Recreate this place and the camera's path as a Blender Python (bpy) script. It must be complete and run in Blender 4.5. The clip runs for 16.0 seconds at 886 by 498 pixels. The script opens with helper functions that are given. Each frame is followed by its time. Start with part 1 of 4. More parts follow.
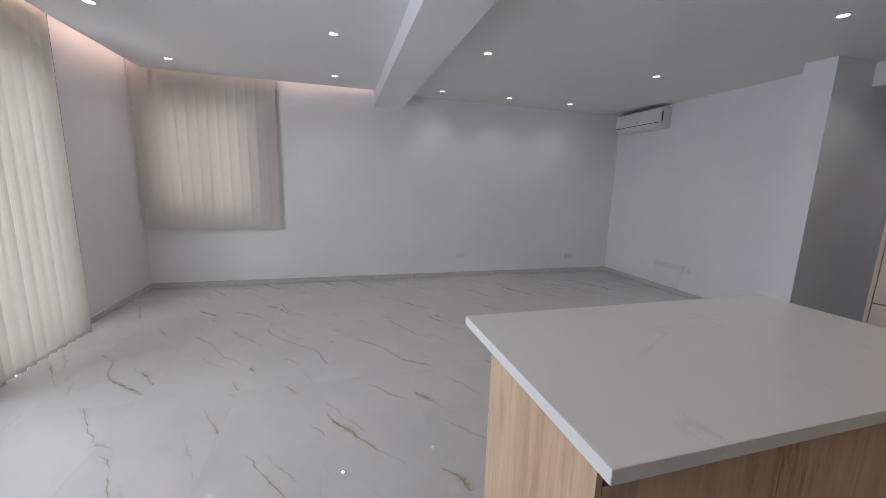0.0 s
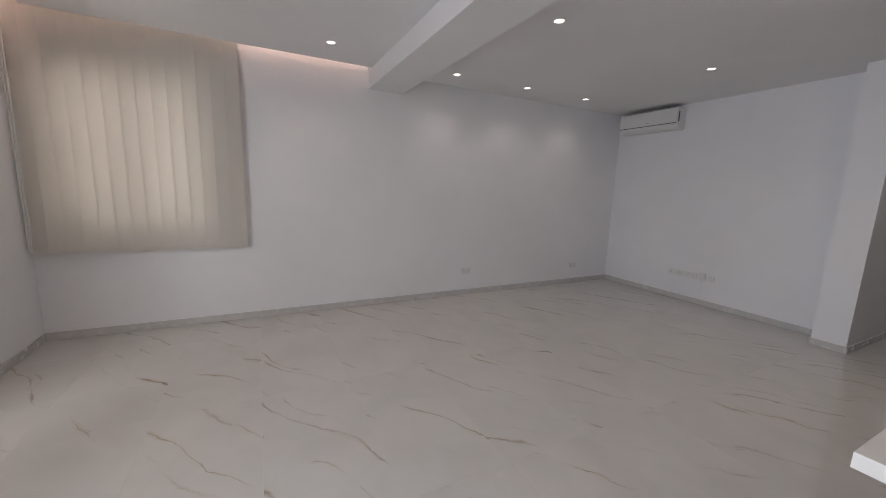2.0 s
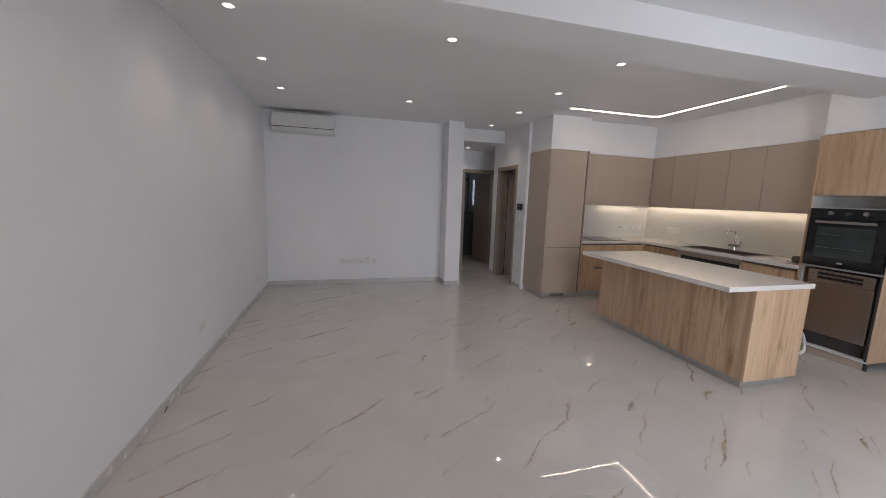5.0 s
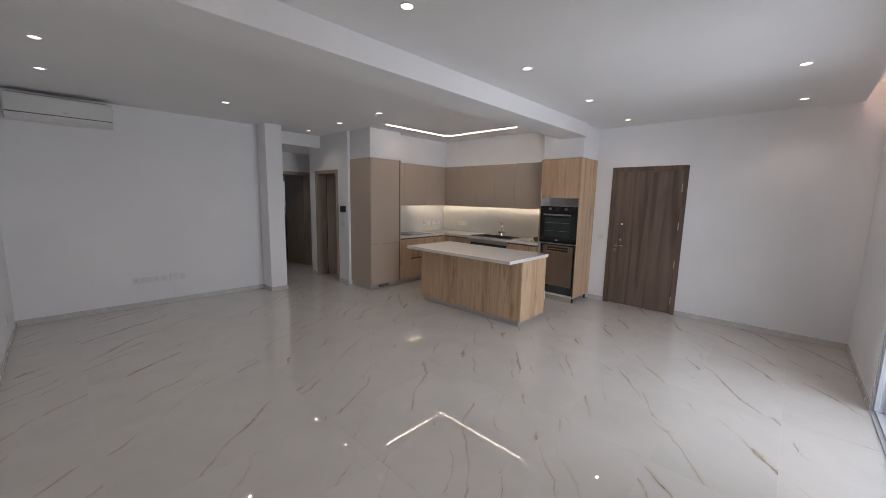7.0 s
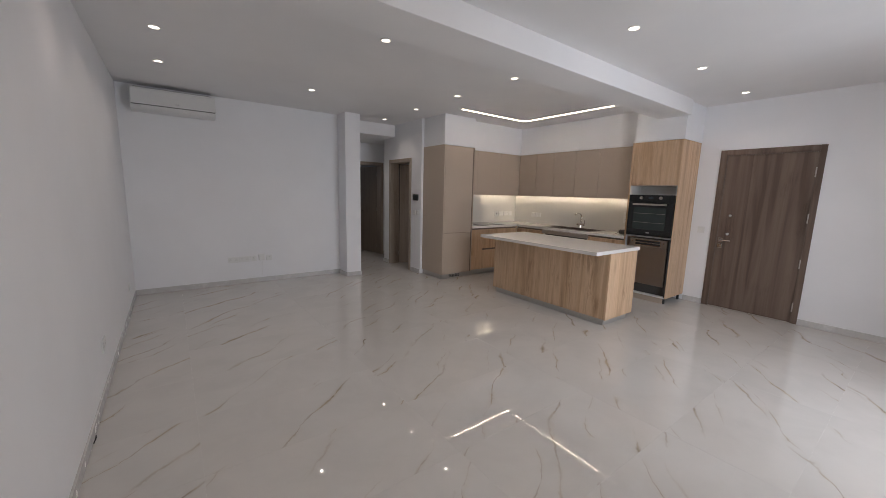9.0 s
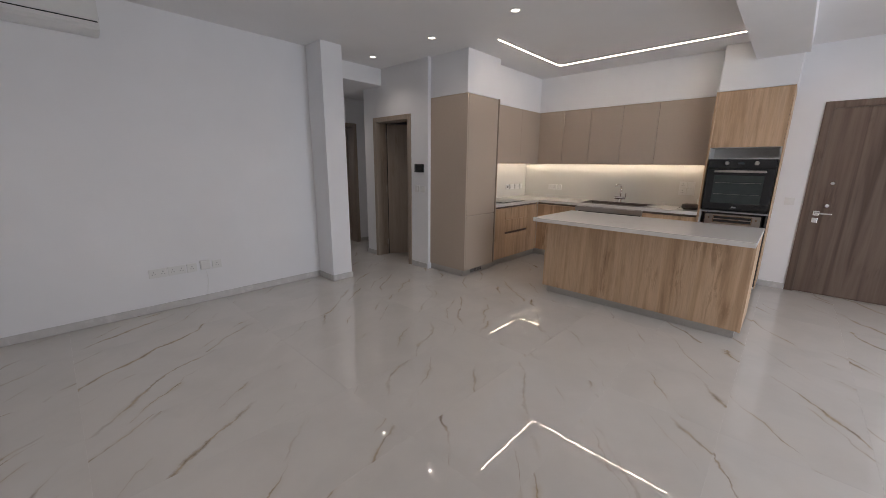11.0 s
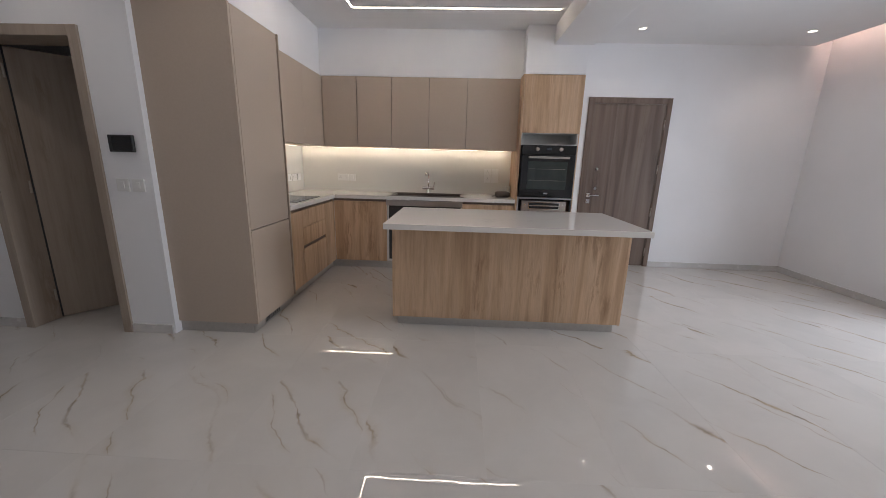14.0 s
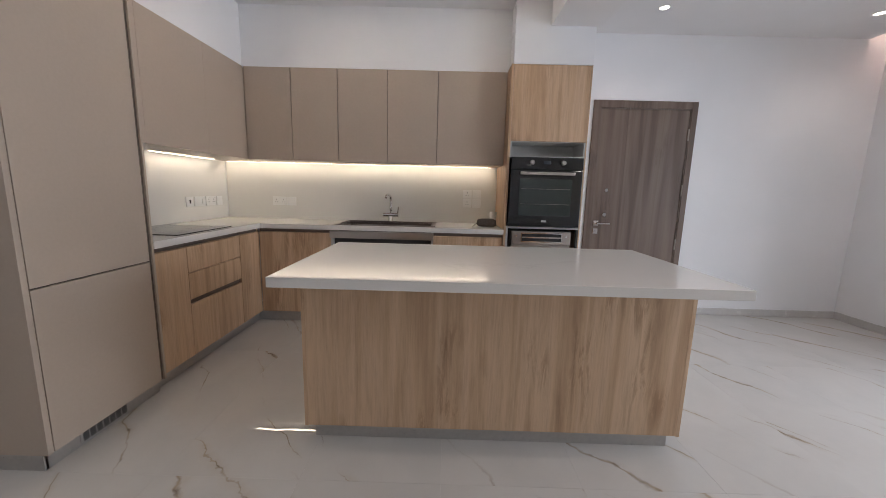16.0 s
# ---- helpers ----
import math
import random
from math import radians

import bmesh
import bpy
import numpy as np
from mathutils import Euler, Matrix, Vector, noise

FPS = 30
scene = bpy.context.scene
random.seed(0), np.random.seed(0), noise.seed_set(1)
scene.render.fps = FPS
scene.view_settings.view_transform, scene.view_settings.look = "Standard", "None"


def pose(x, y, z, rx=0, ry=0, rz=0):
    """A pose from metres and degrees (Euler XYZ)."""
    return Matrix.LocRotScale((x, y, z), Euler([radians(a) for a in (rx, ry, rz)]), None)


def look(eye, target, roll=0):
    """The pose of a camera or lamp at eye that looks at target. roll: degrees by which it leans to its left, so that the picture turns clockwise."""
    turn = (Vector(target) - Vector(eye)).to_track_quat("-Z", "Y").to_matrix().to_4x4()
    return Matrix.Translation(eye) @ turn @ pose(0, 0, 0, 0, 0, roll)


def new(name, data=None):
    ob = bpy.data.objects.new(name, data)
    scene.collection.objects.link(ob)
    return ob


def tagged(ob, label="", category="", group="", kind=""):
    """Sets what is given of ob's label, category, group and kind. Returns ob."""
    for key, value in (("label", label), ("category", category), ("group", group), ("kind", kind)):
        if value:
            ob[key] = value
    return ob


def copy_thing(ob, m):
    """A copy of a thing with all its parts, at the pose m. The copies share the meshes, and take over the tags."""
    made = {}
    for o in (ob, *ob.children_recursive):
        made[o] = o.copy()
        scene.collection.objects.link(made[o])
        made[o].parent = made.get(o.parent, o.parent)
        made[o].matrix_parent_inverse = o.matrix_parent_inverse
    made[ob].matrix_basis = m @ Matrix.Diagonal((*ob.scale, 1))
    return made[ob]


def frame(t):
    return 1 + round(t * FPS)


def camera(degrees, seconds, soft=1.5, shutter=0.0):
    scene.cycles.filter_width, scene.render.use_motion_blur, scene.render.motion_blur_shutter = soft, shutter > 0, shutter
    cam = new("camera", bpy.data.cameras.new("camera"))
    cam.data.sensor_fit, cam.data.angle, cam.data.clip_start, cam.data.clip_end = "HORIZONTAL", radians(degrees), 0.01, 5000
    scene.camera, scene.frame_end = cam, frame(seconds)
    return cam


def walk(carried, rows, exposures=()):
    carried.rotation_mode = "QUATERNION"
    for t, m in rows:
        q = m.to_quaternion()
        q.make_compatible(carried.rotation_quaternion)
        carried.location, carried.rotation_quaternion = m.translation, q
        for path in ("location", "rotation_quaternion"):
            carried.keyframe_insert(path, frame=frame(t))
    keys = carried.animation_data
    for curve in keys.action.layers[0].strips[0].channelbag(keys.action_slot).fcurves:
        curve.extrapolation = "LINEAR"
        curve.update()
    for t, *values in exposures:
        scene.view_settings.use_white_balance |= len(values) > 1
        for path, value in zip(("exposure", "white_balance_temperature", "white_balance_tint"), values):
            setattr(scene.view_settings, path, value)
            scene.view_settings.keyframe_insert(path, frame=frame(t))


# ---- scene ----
cam = camera(100.9, 16.0, 0.8)
PATH = [
    (0, (0.267, 0.162, 1.471), (0.81, 2.055, 1.125), 1.7),
    (0.5, (0.258, 0.509, 1.463), (0.809, 2.4, 1.12), 1.5),
    (1, (0.192, 0.821, 1.479), (0.748, 2.711, 1.137), 1.8),
    (1.5, (-0.064, 1.068, 1.473), (0.548, 2.943, 1.141), 2.0),
    (2, (-0.401, 1.409, 1.458), (0.492, 3.168, 1.132), 2.0),
    (2.5, (-0.759, 1.84, 1.45), (0.436, 3.413, 1.133), 2.2),
    (3, (-1.017, 2.382, 1.452), (0.443, 3.71, 1.133), 2.3),
    (3.5, (-1.132, 2.967, 1.455), (0.527, 4.039, 1.138), 2.4),
    (4, (-1.174, 3.575, 1.491), (0.673, 4.277, 1.18), 2.2),
    (4.3, (-1.215, 3.887, 1.486), (0.733, 4.222, 1.184), 2.2),
    (4.5, (-1.226, 4.098, 1.494), (0.751, 4.186, 1.202), 2.1),
    (5, (-1.281, 4.516, 1.513), (0.631, 4.004, 1.227), 1.9),
    (5.2, (-1.296, 4.662, 1.519), (0.541, 3.923, 1.234), 1.8),
    (7.3, (-1.575, 5.296, 1.622), (-0.223, 3.849, 1.338), 1.2),
    (7.5, (-1.605, 5.315, 1.616), (-0.256, 3.867, 1.326), 1.2),
    (8, (-1.628, 5.321, 1.573), (-0.264, 3.888, 1.28), 1.3),
    (8.5, (-1.566, 5.301, 1.528), (-0.073, 4.005, 1.228), 1.3),
    (9, (-1.291, 5.255, 1.475), (0.295, 4.076, 1.17), 1.5),
    (9.2, (-1.139, 5.244, 1.468), (0.461, 4.086, 1.152), 1.5),
    (11.3, (0.878, 5.069, 1.396), (2.075, 3.539, 0.917), 1.0),
    (11.5, (0.973, 4.957, 1.368), (2.047, 3.337, 0.897), 1.6),
    (12, (1.387, 4.864, 1.346), (2.072, 3.042, 0.888), 1.7),
    (12.5, (1.779, 4.748, 1.391), (2.11, 2.831, 0.927), 1.7),
    (13, (2.042, 4.609, 1.39), (2.174, 2.668, 0.925), 1.7),
    (13.5, (2.108, 4.401, 1.322), (2.214, 2.457, 0.867), 1.4),
    (14, (2.127, 4.118, 1.315), (2.205, 2.175, 0.848), 1.5),
    (14.5, (2.121, 3.798, 1.299), (2.161, 1.853, 0.835), 1.5),
    (15, (2.071, 3.47, 1.252), (2.091, 1.521, 0.804), 1.3),
    (15.5, (2.033, 3.195, 1.246), (2.045, 1.248, 0.788), 1.5),
    (16, (1.97, 2.982, 1.226), (1.986, 1.007, 0.908), 1.5),
]
EXPOSURES = [(0.0, 0.06, 6300, 12), (0.9, -0.02, 6750, 14), (1.6, -0.08, 6850, 15), (2.4, 0.12, 6800, 15), (3.2, 0.25, 6800, 15), (4.0, 0.26, 6750, 16), (5.0, 0.08, 6750, 15), (7.5, -0.08, 6750, 14), (9.0, 0.07, 6900, 15), (11.5, 0.22, 6750, 15), (13.5, 0.26, 6600, 14.5), (15.5, 0.27, 6550, 13.5), (16.0, 0.34, 6550, 13.5)]
walk(cam, [(t, look(eye, target, roll)) for t, eye, target, roll in PATH], EXPOSURES)

# ---- light ----
world = bpy.data.worlds.new("world")
scene.world = world
world.use_nodes = True
wn = world.node_tree.nodes
sky = wn.new("ShaderNodeTexSky")
sky.sky_type, sky.sun_disc = "NISHITA", False
sky.sun_elevation, sky.sun_rotation = radians(48), radians(175)
sky.air_density, sky.dust_density = 1.0, 2.0
wn["Background"].inputs[1].default_value = 0.085
world.node_tree.links.new(sky.outputs[0], wn["Background"].inputs[0])
SUN_WAY = Vector((math.sin(radians(175)) * math.cos(radians(48)), math.cos(radians(175)) * math.cos(radians(48)), math.sin(radians(48))))
sun = new("sun", bpy.data.lights.new("sun", "SUN"))
sun.data.energy, sun.data.angle, sun.data.color = 2.5, radians(0.5), (1.0, 0.95, 0.88)
sun.matrix_world = look(SUN_WAY * 30, (0, 0, 0))


def area_lamp(name, where, target, width, height, watts, colour):
    lamp = new(name, bpy.data.lights.new(name, "AREA"))
    lamp.data.shape, lamp.data.size, lamp.data.size_y = "RECTANGLE", width, height
    lamp.data.energy, lamp.data.color = watts, colour
    lamp.matrix_world = look(where, target)
    return lamp


DOWN_WATTS, DOWN_COLOUR = 6.4, (1.0, 0.92, 0.85)
terrace_lamp = area_lamp("terrace_daylight", (-2.44, 1.95, 1.19), (-0.4, 1.78, 0.82), 2.08, 2.32, 47.0, (0.78, 0.88, 1.0))
terrace_lamp.data.spread = radians(138)      # steep rays cut to dim the ceiling, as an assumed slab and parapet would
area_lamp("window_daylight", (-1.385, 5.90, 1.69), (-1.385, 0.0, 1.55), 1.06, 1.36, 10.5, (1.0, 0.96, 0.90))
area_lamp("bath_window_daylight", (8.35, 1.71, 1.71), (6.0, 1.71, 1.71), 0.50, 0.82, 1.5, (0.66, 0.82, 1.0))
area_lamp("blind_daylight", (-2.335, 3.62, 1.2), (0.0, 3.62, 1.2), 1.1, 2.25, 27.0, (0.92, 0.96, 1.0))


# ---- materials ----
def material(name, build):
    m = bpy.data.materials.new(name)
    m.use_nodes = True
    nodes, links = m.node_tree.nodes, m.node_tree.links
    build(nodes, links, nodes["Principled BSDF"])
    return m


def node(nodes, kind, **values):
    n = nodes.new(kind)
    for key, value in values.items():
        n.inputs[key.replace("_", " ")].default_value = value
    return n


def noise_of(nodes, links, where, scale, detail=4.0, rough=0.55, dist=0.0):
    n = node(nodes, "ShaderNodeTexNoise", Scale=scale, Detail=detail, Roughness=rough, Distortion=dist)
    if where:
        links.new(where, n.inputs["Vector"])
    return n


def ramp_of(nodes, links, value, stops):
    r = nodes.new("ShaderNodeValToRGB")
    while len(r.color_ramp.elements) < len(stops):
        r.color_ramp.elements.new(0.5)
    for e, (at, colour) in zip(r.color_ramp.elements, stops):
        e.position, e.color = at, (*colour, 1)
    links.new(value, r.inputs[0])
    return r


def bump_of(nodes, links, bsdf, height, strength, distance=0.01):
    b = node(nodes, "ShaderNodeBump", Strength=strength, Distance=distance)
    links.new(height, b.inputs["Height"])
    links.new(b.outputs[0], bsdf.inputs["Normal"])
    return b


def coords(nodes, links, scale=(1, 1, 1), turn=(0, 0, 0), shift=None):
    tc = nodes.new("ShaderNodeTexCoord")
    mp = nodes.new("ShaderNodeMapping")
    mp.inputs["Scale"].default_value = scale
    mp.inputs["Rotation"].default_value = [radians(a) for a in turn]
    links.new(tc.outputs["Object"], mp.inputs["Vector"])
    if shift:
        info = nodes.new("ShaderNodeObjectInfo")
        mul = nodes.new("ShaderNodeVectorMath")
        mul.operation = "SCALE"
        mul.inputs[0].default_value = shift
        links.new(info.outputs["Random"], mul.inputs["Scale"])
        links.new(mul.outputs[0], mp.inputs["Location"])
    return mp.outputs[0]


def paint(name, colour, rough=0.6, grain=0.05, bump=0.13):
    def build(n, l, b):
        where = coords(n, l)
        big = noise_of(n, l, where, 1.3, 5)
        low = [c * (1 - grain) for c in colour]
        r = ramp_of(n, l, big.outputs[0], [(0.3, low), (0.7, colour)])
        l.new(r.outputs[0], b.inputs["Base Color"])
        b.inputs["Roughness"].default_value = rough
        fine = noise_of(n, l, where, 90, 3)
        bump_of(n, l, b, fine.outputs[0], bump, 0.004)
    return material(name, build)


def plain(name, colour, rough=0.4, metal=0.0, grain=0.06, scale=30.0, rough_var=0.1):
    def build(n, l, b):
        where = coords(n, l)
        noise_ = noise_of(n, l, where, scale, 4)
        r = ramp_of(n, l, noise_.outputs[0], [(0.3, [c * (1 - grain) for c in colour]), (0.7, colour)])
        l.new(r.outputs[0], b.inputs["Base Color"])
        rr = node(n, "ShaderNodeMapRange")
        rr.inputs["To Min"].default_value, rr.inputs["To Max"].default_value = max(rough - rough_var, 0.02), rough + rough_var
        l.new(noise_.outputs[0], rr.inputs[0])
        l.new(rr.outputs[0], b.inputs["Roughness"])
        b.inputs["Metallic"].default_value = metal
    return material(name, build)


def wood(name, dark, mid, light, rough=0.45, along=(26, 26, 1.1), shift=(3, 5, 7), contrast=1.0):
    """Upright boards: broad bands, long streaks, short dark pores and a few ragged cathedral marks."""
    def build(n, l, b):
        def mixed(kind, amount, a, c):
            m_ = n.new("ShaderNodeMix")
            m_.data_type, m_.blend_type = "RGBA", kind
            m_.inputs[0].default_value = amount
            l.new(a, m_.inputs[6])
            l.new(c, m_.inputs[7])
            return m_.outputs[2]

        bands = noise_of(n, l, coords(n, l, (10.0, 10.0, 0.4), shift=shift), 1.0, 2, 0.5, 0.8)
        streak = noise_of(n, l, coords(n, l, along, shift=shift), 1.0, 7, 0.65, 0.35)
        fine = noise_of(n, l, coords(n, l, (90, 90, 5.0), shift=shift), 1.0, 4, 0.7)
        rag = noise_of(n, l, coords(n, l, (24, 24, 3.0), shift=shift), 1.0, 8, 0.75, 0.9)
        where_rag = noise_of(n, l, coords(n, l, (6.0, 6.0, 1.8), shift=shift), 1.0, 1)
        tone = ramp_of(n, l, bands.outputs[0], [(0.32, dark), (0.45, mid), (0.58, light), (0.72, mid)])
        s1 = ramp_of(n, l, streak.outputs[0], [(0.30, (0.74, 0.71, 0.68)), (0.47, (0.96, 0.96, 0.96)), (0.64, (1.05, 1.05, 1.04))])
        s2 = ramp_of(n, l, fine.outputs[0], [(0.36, (0.82, 0.80, 0.78)), (0.54, (1, 1, 1))])
        s3 = ramp_of(n, l, rag.outputs[0], [(0.43, (0.68, 0.63, 0.58)), (0.53, (1, 1, 1))])
        area = ramp_of(n, l, where_rag.outputs[0], [(0.55, (0, 0, 0)), (0.68, [min(1.0, contrast * 1.35)] * 3)])
        colour = mixed("MULTIPLY", 0.9 * contrast, tone.outputs[0], s1.outputs[0])
        colour = mixed("MULTIPLY", 0.75 * contrast, colour, s2.outputs[0])
        knots = n.new("ShaderNodeMix")
        knots.data_type, knots.blend_type = "RGBA", "MULTIPLY"
        l.new(area.outputs[0], knots.inputs[0])
        l.new(colour, knots.inputs[6])
        l.new(s3.outputs[0], knots.inputs[7])
        l.new(knots.outputs[2], b.inputs["Base Color"])
        b.inputs["Roughness"].default_value = rough
        bump_of(n, l, b, fine.outputs[0], 0.2, 0.002)
    return material(name, build)


def glow(name, colour, strength):
    def build(n, l, b):
        b.inputs["Base Color"].default_value = (0.9, 0.9, 0.9, 1)
        b.inputs["Emission Color"].default_value = (*colour, 1)
        b.inputs["Emission Strength"].default_value = strength
    return material(name, build)


def glass(name, rough=0.0, tint=(1, 1, 1)):
    def build(n, l, b):
        b.inputs["Base Color"].default_value = (*tint, 1)
        b.inputs["Roughness"].default_value = rough
        b.inputs["Transmission Weight"].default_value = 1.0
        b.inputs["IOR"].default_value = 1.45
    return material(name, build)


def marble(name, base, rough):
    """Polished porcelain: white with broken gold-brown veins that run on one diagonal."""
    def build(n, l, b):
        flat = coords(n, l, (1, 1, 1), shift=(41, 23, 0))
        turned = coords(n, l, (1, 1, 1), (0, 0, 52), shift=(41, 23, 0))
        wob = noise_of(n, l, turned, 1.5, 1.5, 0.5)
        wob2 = noise_of(n, l, turned, 8.0, 2, 0.5)
        wob3 = noise_of(n, l, turned, 34.0, 4, 0.65)
        sep = n.new("ShaderNodeSeparateXYZ")
        l.new(turned, sep.inputs[0])

        def math_(kind, a, c):
            m_ = n.new("ShaderNodeMath")
            m_.operation = kind
            for i, v in enumerate((a, c)):
                if isinstance(v, float):
                    m_.inputs[i].default_value = v
                else:
                    l.new(v, m_.inputs[i])
            return m_.outputs[0]

        across = math_("ADD", math_("ADD", sep.outputs[1], math_("MULTIPLY", wob.outputs[0], 0.40)), math_("ADD", math_("MULTIPLY", wob2.outputs[0], 0.055), math_("MULTIPLY", wob3.outputs[0], 0.022)))
        veins = halo = None
        for period, width, offset, scale_, lo in ((0.47, 0.036, 0.11, 1.05, 0.49), (0.36, 0.017, 0.63, 1.5, 0.50)):
            ph = math_("FRACT", math_("ADD", math_("DIVIDE", across, period), offset), 0.0)
            dist = math_("ABSOLUTE", math_("SUBTRACT", ph, 0.5), 0.0)
            thick = noise_of(n, l, flat, 6.0 + offset * 6, 7, 0.7)
            w = math_("MULTIPLY", math_("ADD", thick.outputs[0], -0.34), width * 4.6)
            line = math_("SUBTRACT", 1.0, math_("DIVIDE", dist, math_("MAXIMUM", w, 0.0015)))
            line = math_("MINIMUM", math_("MAXIMUM", line, 0.0), 1.0)
            stretched = node(n, "ShaderNodeMapping", Scale=(1.0, 3.2, 1.0), Location=(offset * 9, 4.0, 0.0))
            l.new(turned, stretched.inputs[0])
            where_on = noise_of(n, l, stretched.outputs[0], scale_, 2, 0.5)
            mask = ramp_of(n, l, where_on.outputs[0], [(lo, (0, 0, 0)), (lo + 0.13, (1, 1, 1))])
            part_ = math_("MULTIPLY", line, mask.outputs[0])
            veins = part_ if veins is None else math_("MAXIMUM", veins, part_)
            soft = math_("MAXIMUM", math_("SUBTRACT", 1.0, math_("DIVIDE", dist, 0.11)), 0.0)
            soft = math_("MULTIPLY", math_("MULTIPLY", soft, soft), mask.outputs[0])
            halo = soft if halo is None else math_("MAXIMUM", halo, soft)
        # soft warm cloud beside the veins
        cloud = noise_of(n, l, turned, 2.1, 6, 0.6, 0.4)
        cl = ramp_of(n, l, cloud.outputs[0], [(0.35, [c * 0.93 for c in base]), (0.6, base)])
        vary = noise_of(n, l, flat, 14.0, 4, 0.6)
        tint = ramp_of(n, l, vary.outputs[0], [(0.36, (0.16, 0.105, 0.06)), (0.62, (0.40, 0.31, 0.21))])
        mix = n.new("ShaderNodeMix")
        mix.data_type = "RGBA"
        l.new(math_("MULTIPLY", veins, 0.85), mix.inputs[0])
        stain = n.new("ShaderNodeMix")
        stain.data_type = "RGBA"
        patch = noise_of(n, l, flat, 4.0, 4, 0.6)
        spots = ramp_of(n, l, patch.outputs[0], [(0.42, (0, 0, 0)), (0.62, (0.65, 0.65, 0.65))])
        l.new(math_("MULTIPLY", halo, spots.outputs[0]), stain.inputs[0])
        l.new(cl.outputs[0], stain.inputs[6])
        stain.inputs[7].default_value = (0.45, 0.37, 0.26, 1)
        l.new(stain.outputs[2], mix.inputs[6])
        l.new(tint.outputs[0], mix.inputs[7])
        l.new(mix.outputs[2], b.inputs["Base Color"])
        b.inputs["Roughness"].default_value = rough
        b.inputs["IOR"].default_value = 1.64
        ripple = noise_of(n, l, flat, 10.0, 2, 0.5)
        bump_of(n, l, b, ripple.outputs[0], 0.04, 0.004)
    return material(name, build)


def quartz(name, colour):
    """Polished white quartz with fine specks and a few faint grey veins."""
    def build(n, l, b):
        where = coords(n, l, (1, 1, 1), (0, 0, 35))
        vein = noise_of(n, l, where, 1.7, 6, 0.6, 1.1)
        faint = noise_of(n, l, where, 2.4, 2)
        speck = noise_of(n, l, where, 260, 2)
        line = ramp_of(n, l, vein.outputs[0], [(0.485, (1, 1, 1)), (0.498, (0.91, 0.905, 0.90)), (0.502, (0.91, 0.905, 0.90)), (0.515, (1, 1, 1))])
        area = ramp_of(n, l, faint.outputs[0], [(0.54, (0, 0, 0)), (0.66, (1, 1, 1))])
        grain = ramp_of(n, l, speck.outputs[0], [(0.3, [c * 0.96 for c in colour]), (0.6, colour)])
        m_ = n.new("ShaderNodeMix")
        m_.data_type, m_.blend_type = "RGBA", "MULTIPLY"
        l.new(area.outputs[0], m_.inputs[0])
        l.new(grain.outputs[0], m_.inputs[6])
        l.new(line.outputs[0], m_.inputs[7])
        l.new(m_.outputs[2], b.inputs["Base Color"])
        b.inputs["Roughness"].default_value = 0.07
    return material(name, build)


def blind_cloth(name, colour):
    def build(n, l, b):
        where = coords(n, l, (260, 260, 260))
        weave = noise_of(n, l, where, 1.0, 2)
        r = ramp_of(n, l, weave.outputs[0], [(0.3, [c * 0.9 for c in colour]), (0.7, colour)])
        l.new(r.outputs[0], b.inputs["Base Color"])
        b.inputs["Roughness"].default_value = 0.9
        tr = n.new("ShaderNodeBsdfTranslucent")
        l.new(r.outputs[0], tr.inputs[0])
        ms = n.new("ShaderNodeMixShader")
        ms.inputs[0].default_value = 0.44
        l.new(b.outputs[0], ms.inputs[1])
        l.new(tr.outputs[0], ms.inputs[2])
        l.new(ms.outputs[0], n["Material Output"].inputs[0])
    return material(name, build)


WALL = paint("wall_paint", (0.865, 0.868, 0.885))
CEIL = paint("ceiling_paint", (0.84, 0.835, 0.84), 0.7)
TILE = marble("floor_marble", (0.59, 0.57, 0.542), 0.014)
SKIRT = plain("skirting_stone", (0.62, 0.605, 0.595), 0.25, 0, 0.10, 14)
GROUT = paint("grout", (0.70, 0.685, 0.66), 0.9)
TAUPE = plain("taupe_laminate", (0.49, 0.402, 0.325), 0.42, 0, 0.04, 60)
# for grip profiles, and for the sheets that put shade into door gaps
TAUPE_DARK = plain("taupe_profile", (0.17, 0.13, 0.105), 0.35, 0.3)
OAK = wood("light_oak", (0.485, 0.318, 0.195), (0.585, 0.394, 0.248), (0.645, 0.45, 0.298), along=(26, 26, 1.8), contrast=0.78)
WALNUT = wood("dark_walnut", (0.108, 0.071, 0.052), (0.155, 0.106, 0.082), (0.19, 0.137, 0.108), 0.5, (24, 24, 0.9), contrast=0.5)
HALLWOOD = wood("taupe_wood", (0.33, 0.268, 0.216), (0.36, 0.295, 0.24), (0.385, 0.316, 0.258), 0.5, (30, 30, 1.4), contrast=0.4)
QUARTZ = quartz("white_quartz", (0.75, 0.73, 0.70))
SPLASH = plain("splashback_glass", (0.74, 0.73, 0.70), 0.13, 0, 0.03, 2, 0.03)
ALU = plain("brushed_plinth", (0.50, 0.48, 0.46), 0.32, 0.6, 0.1, 50)
STEEL = plain("stainless_steel", (0.50, 0.46, 0.43), 0.36, 1.0, 0.06, 9, 0.03)
CHROME = plain("chrome", (0.8, 0.79, 0.78), 0.1, 1.0, 0.04, 20, 0.04)
BLACK_GLASS = plain("black_glass", (0.012, 0.012, 0.013), 0.07, 0, 0.2, 10, 0.03)
OVEN_GLASS = plain("oven_window", (0.035, 0.045, 0.042), 0.08, 0, 0.2, 10, 0.03)
BLACK = plain("black_plastic", (0.02, 0.02, 0.021), 0.4, 0, 0.2)
# near-black for dark parts, and for cavities whose shade is put into the colour
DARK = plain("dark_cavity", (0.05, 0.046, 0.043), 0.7)
